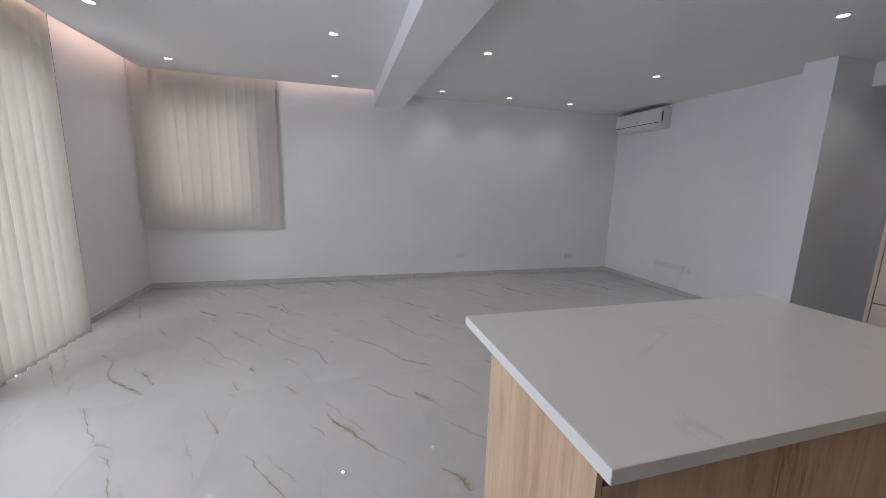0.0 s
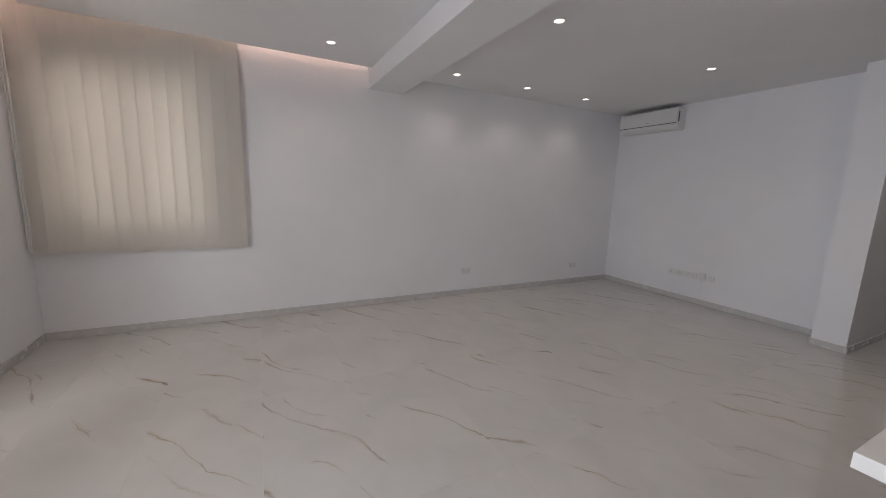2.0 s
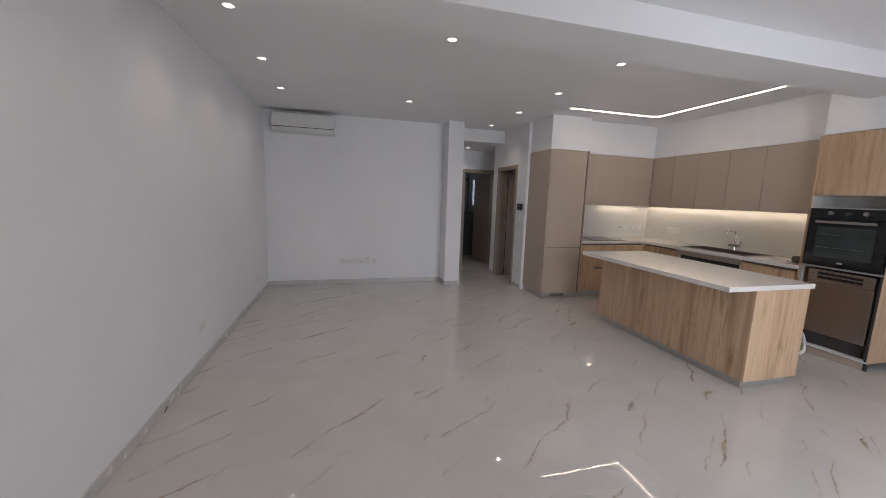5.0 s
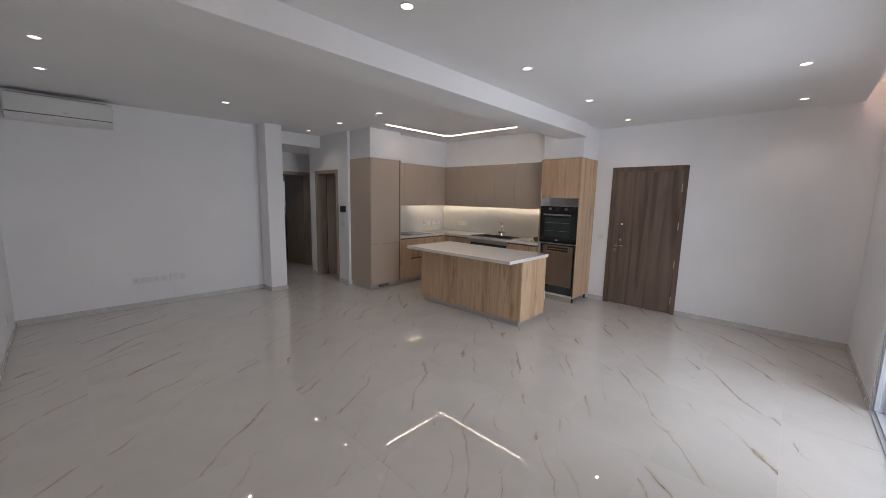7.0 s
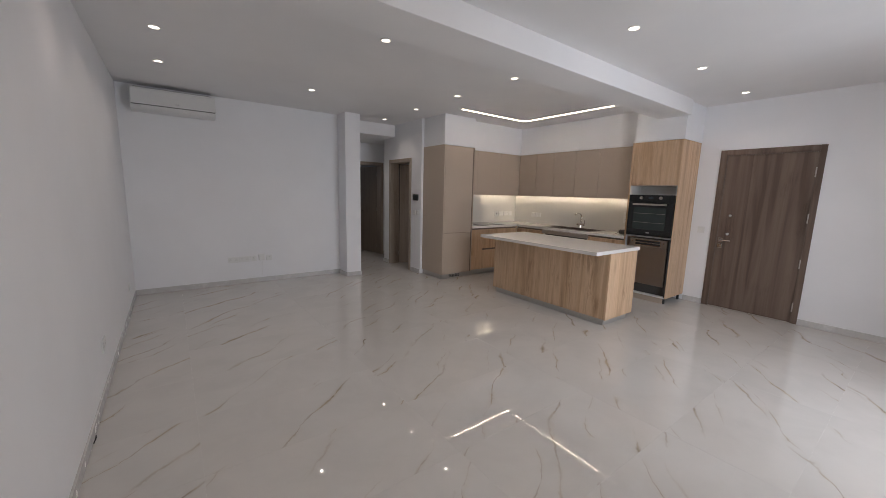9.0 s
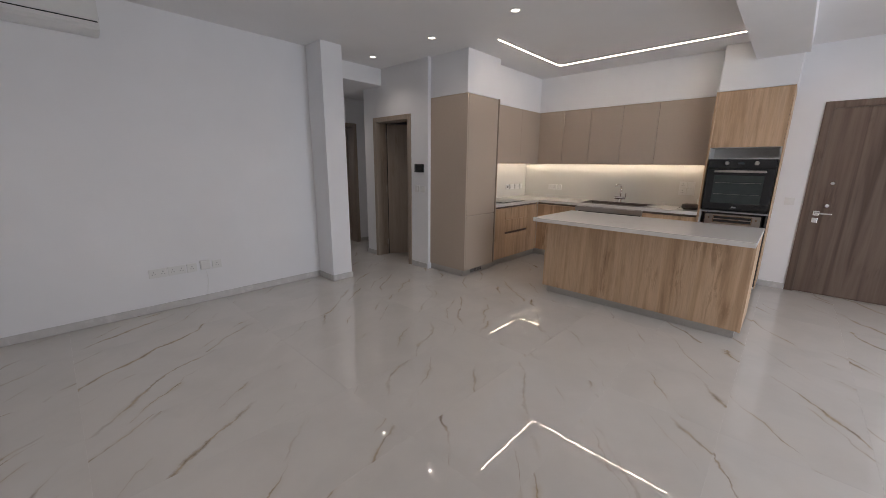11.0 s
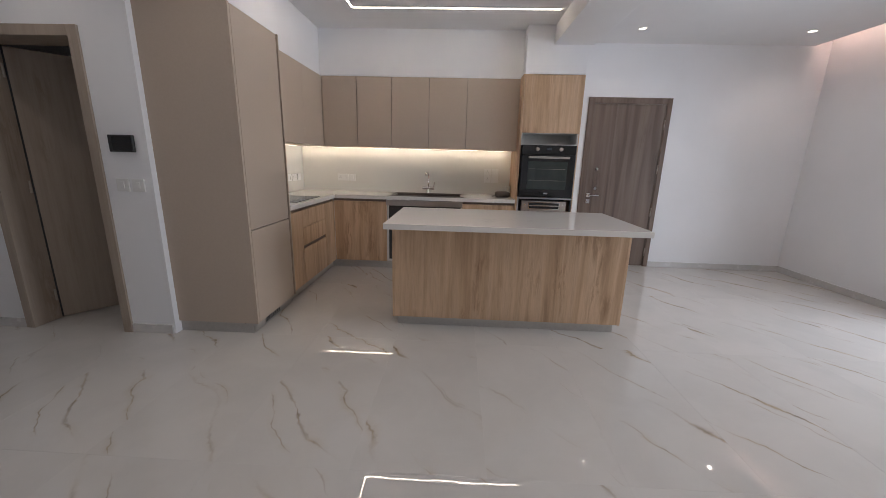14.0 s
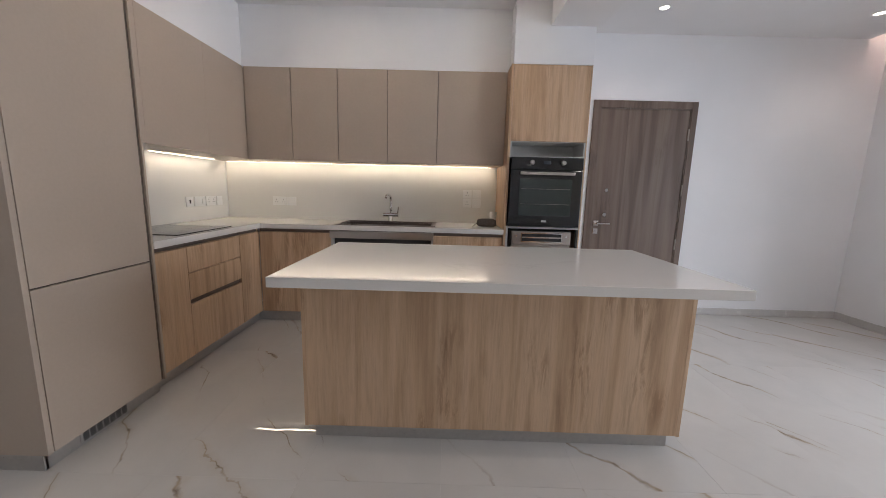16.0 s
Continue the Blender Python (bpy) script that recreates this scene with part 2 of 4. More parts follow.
WHITE = plain("white_plastic", (0.78, 0.78, 0.77), 0.35, 0, 0.03)
PVC = plain("white_aluminium", (0.56, 0.58, 0.62), 0.35, 0.1, 0.04)
GREY_PLASTIC = plain("grey_plastic", (0.36, 0.36, 0.36), 0.45)
NICHE = plain("pale_grey_board", (0.60, 0.59, 0.57), 0.5)
SINK = plain("brown_granite_sink", (0.115, 0.09, 0.078), 0.45, 0, 0.3, 160)
CLOTH = blind_cloth("blind_fabric", (0.89, 0.86, 0.81))
POUCH = plain("grey_cloth", (0.13, 0.12, 0.11), 0.9, 0, 0.3, 90)
BATH_TILE = plain("dark_bath_tile", (0.115, 0.10, 0.092), 0.3, 0, 0.15, 6, 0.03)
BATH_GREY = plain("grey_bath_tile", (0.50, 0.49, 0.50), 0.3, 0, 0.12, 6)
TERRACE = plain("terrace_tile", (0.66, 0.65, 0.63), 0.5, 0, 0.1, 8)
RENDERED = paint("outside_render", (0.78, 0.77, 0.75), 0.8, 0.06, 0.2)
EARTH = plain("dry_ground", (0.22, 0.19, 0.14), 0.9, 0, 0.4, 0.4)
GLASS = glass("clear_glass")
FROST = glass("frosted_glass", 0.35)
LENS = glow("lamp_lens", (1.0, 0.91, 0.78), 3.6)
LED = glow("led_line", (1.0, 0.86, 0.71), 32.0)
LED_KITCHEN = glow("under_cabinet_led", (1.0, 0.86, 0.66), 15.0)
LED_COVE = glow("cove_led", (1.0, 0.68, 0.56), 12.0)
DISPLAY = plain("display", (0.05, 0.06, 0.07), 0.15)


# ---- mesh helpers ----
def mesh_of(name, bm, mat):
    me = bpy.data.meshes.new(name)
    bmesh.ops.recalc_face_normals(bm, faces=bm.faces)
    bm.to_mesh(me)
    bm.free()
    me.materials.append(mat)
    return me


def part(name, bm, mat, parent, label=""):
    ob = new(name, mesh_of(name, bm, mat))
    ob.parent = parent
    return tagged(ob, label)


def solid(name, bm, mat, label="", category="", group="", kind=""):
    return tagged(new(name, mesh_of(name, bm, mat)), label, category, group, kind)


def thing(name, at, label, category, group="", kind=""):
    ob = new(name)
    ob.location = at
    ob.empty_display_size = 0.1
    return tagged(ob, label, category, group, kind)


def add_box(bm, lo, hi, bevel=0.0):
    """A box from corner to corner, with edges broken by bevel."""
    made = bmesh.ops.create_cube(bm, size=1.0)["verts"]
    for v in made:
        v.co = Vector([lo[i] + (v.co[i] + 0.5) * (hi[i] - lo[i]) for i in range(3)])
    if bevel:
        edges = list({e for v in made for e in v.link_edges})
        bmesh.ops.bevel(bm, geom=edges, offset=bevel, segments=2, affect="EDGES", profile=0.5)
    return bm


def boxes(*items, bevel=0.0):
    bm = bmesh.new()
    for lo, hi in items:
        add_box(bm, lo, hi, bevel)
    return bm


def box(lo, hi, bevel=0.0):
    return add_box(bmesh.new(), lo, hi, bevel)


def add_rod(bm, a, c, radius, sides=12, radius2=None):
    a, c = Vector(a), Vector(c)
    m = Matrix.Translation((a + c) / 2) @ (c - a).to_track_quat("Z", "Y").to_matrix().to_4x4()
    bmesh.ops.create_cone(bm, cap_ends=True, segments=sides, radius1=radius, radius2=radius if radius2 is None else radius2, depth=(c - a).length, matrix=m)
    return bm


def rod(a, c, radius, sides=12, radius2=None):
    return add_rod(bmesh.new(), a, c, radius, sides, radius2)


def tube(points, radius, sides=8, ridge=0.0):
    """A round tube along a path; ridge makes it corrugated."""
    bm = bmesh.new()
    rings = []
    pts = [Vector(p) for p in points]
    for i, p in enumerate(pts):
        way = (pts[min(i + 1, len(pts) - 1)] - pts[max(i - 1, 0)]).normalized()
        q = way.to_track_quat("Z", "Y")
        r = radius + (ridge if i % 2 else 0)
        rings.append([bm.verts.new(p + q @ Vector((r * math.cos(a), r * math.sin(a), 0))) for a in [2 * math.pi * k / sides for k in range(sides)]])
    for r0, r1 in zip(rings, rings[1:]):
        for k in range(sides):
            bm.faces.new((r0[k], r0[(k + 1) % sides], r1[(k + 1) % sides], r1[k]))
    bm.faces.new(rings[0][::-1])
    bm.faces.new(rings[-1])
    return bm


def curve_points(knots, steps):
    """A smooth path through knots."""
    pts = [Vector(k) for k in knots]
    pts = [pts[0]] + pts + [pts[-1]]
    out = []
    for a, b_, c, d in zip(pts, pts[1:], pts[2:], pts[3:]):
        for s in range(steps):
            t = s / steps
            out.append(0.5 * (2 * b_ + (c - a) * t + (2 * a - 5 * b_ + 4 * c - d) * t * t + (3 * b_ - a - 3 * c + d) * t ** 3))
    return out + [pts[-2]]


def smooth(ob):
    for p in ob.data.polygons:
        p.use_smooth = True
    return ob


# ---- plan ----
WX, EX, NY, SY = -2.14, 4.985, 5.72, -0.77
CEIL_Z, BEAM_Z, CORR_Z = 2.728, 2.54, 2.51
KX, HY = 4.22, 1.675
TOP = 3.0


def structure(name, bm, mat, label, category):
    return solid(name, bm, mat, label, category, kind="structure")


structure("wall_north", boxes(((WX - 0.2, NY, -0.1), (-1.94, NY + 0.2, TOP)), ((-1.94, NY, -0.1), (-0.83, NY + 0.2, 0.99)),
          ((-1.94, NY, 2.39), (-0.83, NY + 0.2, TOP)), ((-0.83, NY, -0.1), (EX + 0.2, NY + 0.2, TOP))), WALL,
          "smooth white painted wall with one window opening", "wall")
structure("wall_west", boxes(((WX - 0.2, SY - 0.2, -0.1), (WX, 0.90, TOP)), ((WX - 0.2, 0.90, 2.38), (WX, 4.20, TOP)),
          ((WX - 0.2, 4.20, -0.1), (WX, NY, TOP))), WALL, "white painted wall with a wide terrace door opening", "wall")
structure("wall_south", boxes(((WX, SY - 0.2, -0.1), (-0.405, SY, TOP)), ((-0.405, SY - 0.2, 2.095), (0.54, SY, TOP)),
          ((0.54, SY - 0.2, -0.1), (KX + 0.2, SY, TOP))), WALL, "white painted wall behind kitchen and entrance door", "wall")
structure("wall_east", box((EX, 2.89, -0.1), (EX + 0.2, NY, TOP)), WALL, "plain white painted wall below the air conditioner", "wall")
structure("column", box((4.65, 2.63, -0.1), (EX + 0.2, 2.89, TOP)), WALL, "white painted square column at the corridor", "column")
structure("wall_kitchen", box((KX, SY, -0.1), (KX + 0.2, HY - 0.2, TOP)), WALL, "white painted wall behind the hob", "wall")
structure("wall_hall", boxes(((KX, HY - 0.2, -0.1), (4.60, HY, TOP)), ((4.60, HY - 0.2, 2.045), (5.335, HY, TOP)), ((5.335, HY - 0.2, -0.1), (5.62, HY, TOP))), WALL,
          "white painted wall with a doorway in the corridor", "wall")
structure("wall_corridor_north", box((EX + 0.2, 2.63, -0.1), (6.65, 2.83, TOP)), WALL, "white painted corridor wall", "wall")
structure("wall_corridor_end", boxes(((6.45, 0.10, -0.1), (6.65, 1.33, TOP)), ((6.45, 1.33, 2.06), (6.65, 2.01, TOP)), ((6.45, 2.01, -0.1), (6.65, 2.63, TOP))), WALL,
          "white corridor end wall with a bathroom doorway", "wall")
structure("wall_lobby_south", box((5.62, 0.73, -0.1), (6.45, 0.93, TOP)), WALL, "white painted lobby wall", "wall")
structure("wall_store_east", box((5.42, -0.6, -0.1), (5.62, HY - 0.2, TOP)), WALL, "white painted wall of the side room", "wall")
structure("wall_store_south", box((KX + 0.2, -0.8, -0.1), (5.62, -0.6, TOP)), WALL, "white painted back wall of the side room", "wall")
structure("wall_bath_north", box((6.65, 2.63, -0.1), (8.5, 2.83, TOP)), BATH_GREY, "grey tiled bathroom wall", "wall")
structure("wall_bath_south", box((6.65, 0.10, -0.1), (8.5, 0.30, TOP)), BATH_GREY, "grey tiled bathroom wall", "wall")
structure("wall_bath_east", boxes(((8.3, 0.30, -0.1), (8.5, 1.43, TOP)), ((8.3, 1.43, -0.1), (8.5, 1.99, 1.27)), ((8.3, 1.43, 2.15), (8.5, 1.99, TOP)),
          ((8.3, 1.99, -0.1), (8.5, 2.63, TOP))), BATH_GREY, "grey tiled bathroom wall with a small window", "wall")
structure("wall_bath_low", box((7.68, 1.312, 0.0), (7.78, 2.625, 1.145), 0.003), BATH_TILE, "dark tiled low wall in the bathroom", "wall")

structure("ceiling", boxes(((-1.955, SY, CEIL_Z), (0.77, 5.575, CEIL_Z + 0.085)), ((0.77, SY, CEIL_Z), (EX, NY, CEIL_Z + 0.085)),
          ((WX, SY, 2.90), (EX, NY, 2.98)), ((EX, HY, CEIL_Z), (5.18, 2.63, CEIL_Z + 0.085)),
          ((5.18, HY, CORR_Z), (6.45, 2.63, 2.9)), ((5.62, 0.93, CORR_Z), (6.45, HY, 2.9)), ((KX + 0.2, -0.6, 2.6), (5.42, HY - 0.2, 2.7)),
          ((6.65, 0.30, 2.5), (8.3, 2.63, 2.6))), CEIL, "matt white ceiling with a recessed light cove", "ceiling")
structure("beam", box((0.77, -0.188, BEAM_Z), (1.18, NY, CEIL_Z), 0.004), CEIL, "white painted downstand beam across the ceiling", "beam")
structure("bulkhead_oven", box((0.815, SY, 2.252), (1.462, -0.188, CEIL_Z), 0.003), WALL, "white plaster bulkhead above the oven cabinet", "bulkhead")
structure("bulkhead_wall_units", boxes(((1.462, SY, 2.236), (3.775, -0.36, CEIL_Z)), ((3.775, SY, 2.236), (KX, 0.983, CEIL_Z))), WALL, "white plaster bulkhead above the wall cabinets", "bulkhead")
structure("bulkhead_fridge", box((3.615, 0.983, 2.25), (KX, 1.628, CEIL_Z), 0.003), WALL, "white plaster bulkhead above the fridge cabinet", "bulkhead")


def skirting(lo, hi):
    base = structure("baseboard", box((*lo, 0.001), (*hi, 0.07), 0.002), SKIRT, "grey stone skirting along the white wall", "skirting")
    return base


S = 0.012
for lo, hi in [((WX + S, NY - S), (EX - S, NY)), ((WX, 4.20), (WX + S, NY)), ((WX, SY), (WX + S, 0.895)), ((WX + S, SY), (-0.44, SY + S)), ((0.58, SY), (0.815, SY + S)),
               ((EX - S, 2.89 + S), (EX, NY - S)), ((4.65 - S, 2.89), (EX, 2.89 + S)), ((4.65 - S, 2.63 - S), (4.65, 2.89)), ((4.65, 2.63 - S), (6.45, 2.63)),
               ((4.235, HY), (4.545, HY + S)), ((5.39, HY), (5.62 + S, HY + S)), ((5.62, 0.93), (5.62 + S, HY)), ((5.62 + S, 0.93), (6.45, 0.93 + S)),
               ((6.45 - S, 0.93 + S), (6.45, 1.27)), ((6.45 - S, 2.07), (6.45, 2.63 - S))]:
    skirting(lo, hi)

# outside
structure("terrace_floor", box((-4.6, -1.4, -0.16), (-2.36, 7.2, -0.03)), TERRACE, "pale tiled terrace floor", "terrace")
structure("terrace_wall", box((-4.6, 0.55, -0.03), (-2.36, 0.75, 2.9)), RENDERED, "white rendered terrace side wall", "wall")
structure("terrace_parapet", box((-4.75, 0.75, -0.16), (-4.6, 7.2, 1.0)), RENDERED, "white rendered terrace parapet", "parapet")
# unseen slab, added to block sky light and dim the terrace
structure("terrace_ceiling", box((-4.75, -1.4, 2.9), (-2.36, 7.2, 3.1)), RENDERED, "unseen slab added above the terrace to hold back sky light", "ceiling")
structure("terrace_baseboard", box((-4.6, 0.75, -0.03), (-2.38, 0.762, 0.06)), SKIRT, "grey stone skirting of the terrace", "skirting")
structure("ground", box((-400, -400, -3.6), (400, 400, -3.4)), EARTH, "dry ground below the building", "ground")


# ---- lamps in the ceiling ----
def downlight(x, y, z):
    d = thing("downlight", (x, y, z), "round white recessed ceiling downlight, switched on", "ceiling light", "recessed downlights")
    bm = bmesh.new()
    rings = [(0.047, 0.001), (0.046, -0.004), (0.037, -0.005), (0.034, 0.0)]
    loops = [[bm.verts.new((r * math.cos(a), r * math.sin(a), h)) for a in [2 * math.pi * k / 28 for k in range(28)]] for r, h in rings]
    for r0, r1 in zip(loops, loops[1:]):
        for k in range(28):
            bm.faces.new((r0[k], r0[(k + 1) % 28], r1[(k + 1) % 28], r1[k]))
    smooth(part("trim_ring", bm, WHITE, d))
    part("lens", rod((0, 0, -0.004), (0, 0, 0.0), 0.0345, 28), LENS, d, "glowing warm white lens")
    return d


LAMPS = [(1.655, 5.268), (2.655, 5.265), (3.66, 5.26), (1.675, 3.705), (3.695, 3.707), (1.67, 2.142), (2.67, 2.145), (3.71, 2.125), (4.757, 2.118),
         (0.25, 5.07), (0.25, 3.735), (0.26, 2.375), (0.265, 1.04), (0.26, -0.263), (-1.48, 5.07), (-1.48, 3.75), (-1.48, 2.39), (-1.47, 1.06), (-1.48, -0.28)]
first = downlight(*LAMPS[0], CEIL_Z)
spot = bpy.data.lights.new("downlight_beam", "SPOT")
spot.energy, spot.color, spot.spot_size, spot.spot_blend, spot.shadow_soft_size = DOWN_WATTS, DOWN_COLOUR, radians(126), 1.0, 0.012
for i, (x, y) in enumerate(LAMPS + [(6.037, 2.103)]):
    z = CEIL_Z if i < len(LAMPS) else CORR_Z
    if i:
        copy_thing(first, Matrix.Translation((x, y, z)))
    lamp = new("downlight_beam", spot)
    lamp.location = (x, y, z - 0.012)

strip = thing("ceiling_led_line", (3.216, 0.211, CEIL_Z), "slim L-shaped recessed LED line glowing in the kitchen ceiling", "ceiling light")
part("diffuser", boxes(((-1.98, -0.006, -0.003), (0.006, 0.006, 0.004)), ((-0.006, 0.006, -0.003), (0.006, 1.40, 0.004))), LED, strip)
part("profile", boxes(((-1.98, -0.009, -0.002), (0.009, -0.006, 0.004)), ((-1.98, 0.006, -0.002), (-0.006, 0.009, 0.004)), ((0.006, -0.006, -0.002), (0.009, 1.40, 0.004)),
      ((-0.009, 0.009, -0.002), (-0.006, 1.40, 0.004))), WHITE, strip)
cove = thing("cove_led_strip", (-1.968, 5.56, CEIL_Z + 0.09), "warm pink LED strip hidden in the ceiling cove", "cove light")
part("tape", boxes(((0.0, -0.012, 0.0), (2.72, 0.0, 0.008)), ((0.0, -6.28, 0.0), (0.012, -0.012, 0.008))), LED_COVE, cove)


# ---- windows, blinds and doors ----
def window(name, at, width, height, label, bars=1, pane=GLASS):
    """A framed window in the xz plane; at is its lower left corner."""
    w = tagged(new(name), label, "window", kind="structure")
    w.location = at
    t, d = 0.05, 0.06
    part("window_frame", boxes(((0, 0, 0), (t, d, height)), ((width - t, 0, 0), (width, d, height)), ((t, 0, 0), (width - t, d, t)), ((t, 0, height - t), (width - t, d, height)), bevel=0.003), PVC, w)
    inner = (width - 2 * t) / bars
    for i in range(bars):
        x0, x1 = t + i * inner, t + (i + 1) * inner
        part("sash", boxes(((x0, 0.01, t), (x0 + 0.045, 0.05, height - t)), ((x1 - 0.045, 0.01, t), (x1, 0.05, height - t)), ((x0 + 0.045, 0.01, t), (x1 - 0.045, 0.05, t + 0.045)),
             ((x0 + 0.045, 0.01, height - t - 0.045), (x1 - 0.045, 0.05, height - t)), bevel=0.003), PVC, w)
        p = part("pane", box((x0 + 0.045, 0.027, t + 0.045), (x1 - 0.045, 0.033, height - t - 0.045)), pane, w, "clear glass pane")
        p.visible_shadow = False
    return w


window("window_1", (-1.94, NY + 0.10, 0.99), 1.11, 1.40, "white aluminium window behind the closed blind", bars=2)
w = window("window_2", (8.42, 1.43, 1.27), 0.56, 0.88, "small white bathroom window with frosted glass", pane=FROST)
w.matrix_world = pose(8.44, 1.43, 1.27, 0, 0, 90)

# terrace door: fixed frame, floor track, two leaves slid behind the blind
door = tagged(new("window_3"), "white aluminium sliding terrace door, slid open", "sliding door", kind="structure")
door.location = (WX, 0.90, 0)
part("door_frame", boxes(((-0.18, 0.0, 0.0), (-0.005, 0.03, 2.38)), ((-0.18, 3.27, 0.0), (-0.005, 3.30, 2.38)), ((-0.18, 0.03, 2.34), (-0.005, 3.27, 2.38))), PVC, door)
for k in (0, 1, 2):
    part("jamb_rib", box((-0.165 + k * 0.06, 0.03, 0.018), (-0.135 + k * 0.06, 0.048, 2.34), 0.004), PVC, door)
part("threshold", box((-0.20, 0.0, -0.03), (0.0, 3.30, 0.008)), PVC, door, "grey aluminium floor track")
for k in (0, 1, 2):
    part("rail", box((-0.155 + k * 0.06, 0.03, 0.008), (-0.145 + k * 0.06, 3.27, 0.022), 0.002), PVC, door)
for k, y0 in ((0, 1.98), (1, 2.02)):
    x0 = -0.165 + k * 0.06
    leaf = part("door_leaf", boxes(((x0, y0, 0.022), (x0 + 0.035, y0 + 0.06, 2.33)), ((x0, y0 + 1.19, 0.022), (x0 + 0.035, y0 + 1.25, 2.33)), ((x0, y0 + 0.06, 0.022), (x0 + 0.035, y0 + 1.19, 0.09)),
                ((x0, y0 + 0.06, 2.27), (x0 + 0.035, y0 + 1.19, 2.33)), bevel=0.003), PVC, door)
    p = part("pane", box((x0 + 0.014, y0 + 0.06, 0.09), (x0 + 0.020, y0 + 1.19, 2.27)), GLASS, leaf, "clear glass pane")
    p.visible_shadow = False


def slat_mesh(height):
    """A fabric slat, slightly bowed, with a weight pocket at its foot."""
    bm = bmesh.new()
    n, half = 6, 0.0635
    for side in (0.0, 0.0012):
        for i in range(n):
            x0, x1 = -half + 2 * half * i / n, -half + 2 * half * (i + 1) / n
            b0, b1 = [0.003 * (1 - (x / half) ** 2) + side for x in (x0, x1)]
            q = [bm.verts.new(p) for p in ((x0, b0, 0.0), (x1, b1, 0.0), (x1, b1, height), (x0, b0, height))]
            bm.faces.new(q if side else q[::-1])
    bmesh.ops.remove_doubles(bm, verts=bm.verts, dist=0.0001)
    add_box(bm, (-half + 0.004, 0.001, 0.0), (half - 0.004, 0.009, 0.028), 0.001)
    return mesh_of("slat", bm, CLOTH)


def vertical_blind(at, turn, length, height, places, label, chain, chain_mat, chain_size, chain_foot):
    b_ = thing("vertical_blind", at, label, "blind")
    b_.rotation_euler = (0, 0, radians(turn))
    part("headrail", box((chain - 0.005, -0.02, height), (length - 0.03, 0.022, height + 0.035), 0.003), WHITE, b_)
    me = slat_mesh(height)
    for x, a in places:
        s = new("slat", me)
        s.parent = b_
        s.location, s.rotation_euler = (x, 0, 0), (0, 0, radians(a))
    beads = bmesh.new()
    for x in (chain, chain + 0.018):
        add_rod(beads, (x, -0.03, chain_foot), (x, -0.03, height), chain_size, 6)
    part("chain", beads, chain_mat, b_, "thin control chain")
    return b_


rnd = random.Random(7)
vertical_blind((-2.06, 5.655, 0.79), 0, 1.5, 2.03, [(0.114 * k, 4 + rnd.uniform(-1.5, 1.5)) for k in range(14)],
               "cream fabric vertical blind, closed over the window", -0.055, WHITE, 0.007, 0.03)
vertical_blind((-2.035, 4.14, 0.012), -90, 1.28, 2.81, [(0.108 * k, -32 + rnd.uniform(-3, 3)) for k in range(9)] + [(0.945 + 0.03 * k, -58 + rnd.uniform(-5, 5)) for k in range(9)],
               "cream fabric vertical blind, drawn half across the terrace door", -0.17, GREY_PLASTIC, 0.004, 0.73)


def hinges(parent, x, y, levels, length=0.09):
    for z in levels:
        part("hinge", rod((x, y, z - length / 2), (x, y, z + length / 2), 0.007, 10), STEEL, parent, "small steel hinge")


# entrance door
d1 = tagged(new("door_1"), "closed dark walnut entrance door with steel handle", "door", kind="structure")
part("door_frame", boxes(((-0.435, SY - 0.14, 0.0), (-0.38, SY + 0.014, 2.128)), ((0.50, SY - 0.14, 0.0), (0.572, SY + 0.014, 2.128)), ((-0.38, SY - 0.14, 2.06), (0.50, SY + 0.014, 2.128)), bevel=0.003), WALNUT, d1)
leaf = part("door_leaf", box((-0.376, SY - 0.05, 0.006), (0.496, SY - 0.002, 2.056), 0.003), WALNUT, d1)
part("stop_bead", boxes(((-0.38, SY - 0.002, 0.0), (-0.372, SY + 0.006, 2.06)), ((0.492, SY - 0.002, 0.0), (0.50, SY + 0.006, 2.06)), ((-0.372, SY - 0.002, 2.052), (0.492, SY + 0.006, 2.06))), TAUPE_DARK, d1)
hinges(d1, -0.374, SY + 0.008, (0.2, 0.733, 1.28, 1.82), 0.11)
f = SY - 0.002
part("rosette", box((0.425, f, 0.905), (0.475, f + 0.009, 0.96), 0.003), CHROME, leaf)
hb = rod((0.45, f + 0.009, 0.933), (0.45, f + 0.05, 0.933), 0.008)
add_box(hb, (0.325, f + 0.044, 0.925), (0.46, f + 0.056, 0.941), 0.004)
part("lever_handle", hb, CHROME, leaf, "steel lever handle")
lk = box((0.425, f, 0.825), (0.475, f + 0.009, 0.88), 0.003)
add_rod(lk, (0.45, f + 0.009, 0.852), (0.45, f + 0.016, 0.852), 0.012)
part("lock_plate", lk, CHROME, leaf)
part("lock_knob", rod((0.377, f, 1.021), (0.377, f + 0.02, 1.021), 0.018, 18), CHROME, leaf)
part("peephole", rod((0.375, f, 1.267), (0.375, f + 0.012, 1.267), 0.017, 18), CHROME, leaf)

# corridor door, leaf open into the side room
d2 = tagged(new("door_2"), "taupe wooden corridor door standing ajar", "door", kind="structure")
part("door_frame", boxes(((4.55, HY - 0.21, 0.0), (4.615, HY + 0.016, 2.085)), ((5.318, HY - 0.21, 0.0), (5.384, HY + 0.016, 2.085)), ((4.615, HY - 0.21, 2.02), (5.318, HY + 0.016, 2.085)), bevel=0.003), HALLWOOD, d2)
leaf = part("door_leaf", box((-0.70, -0.04, 0.008), (0.0, 0.0, 2.012), 0.002), HALLWOOD, d2)
leaf.matrix_basis = pose(5.316, HY - 0.18, 0, 0, 0, 52)
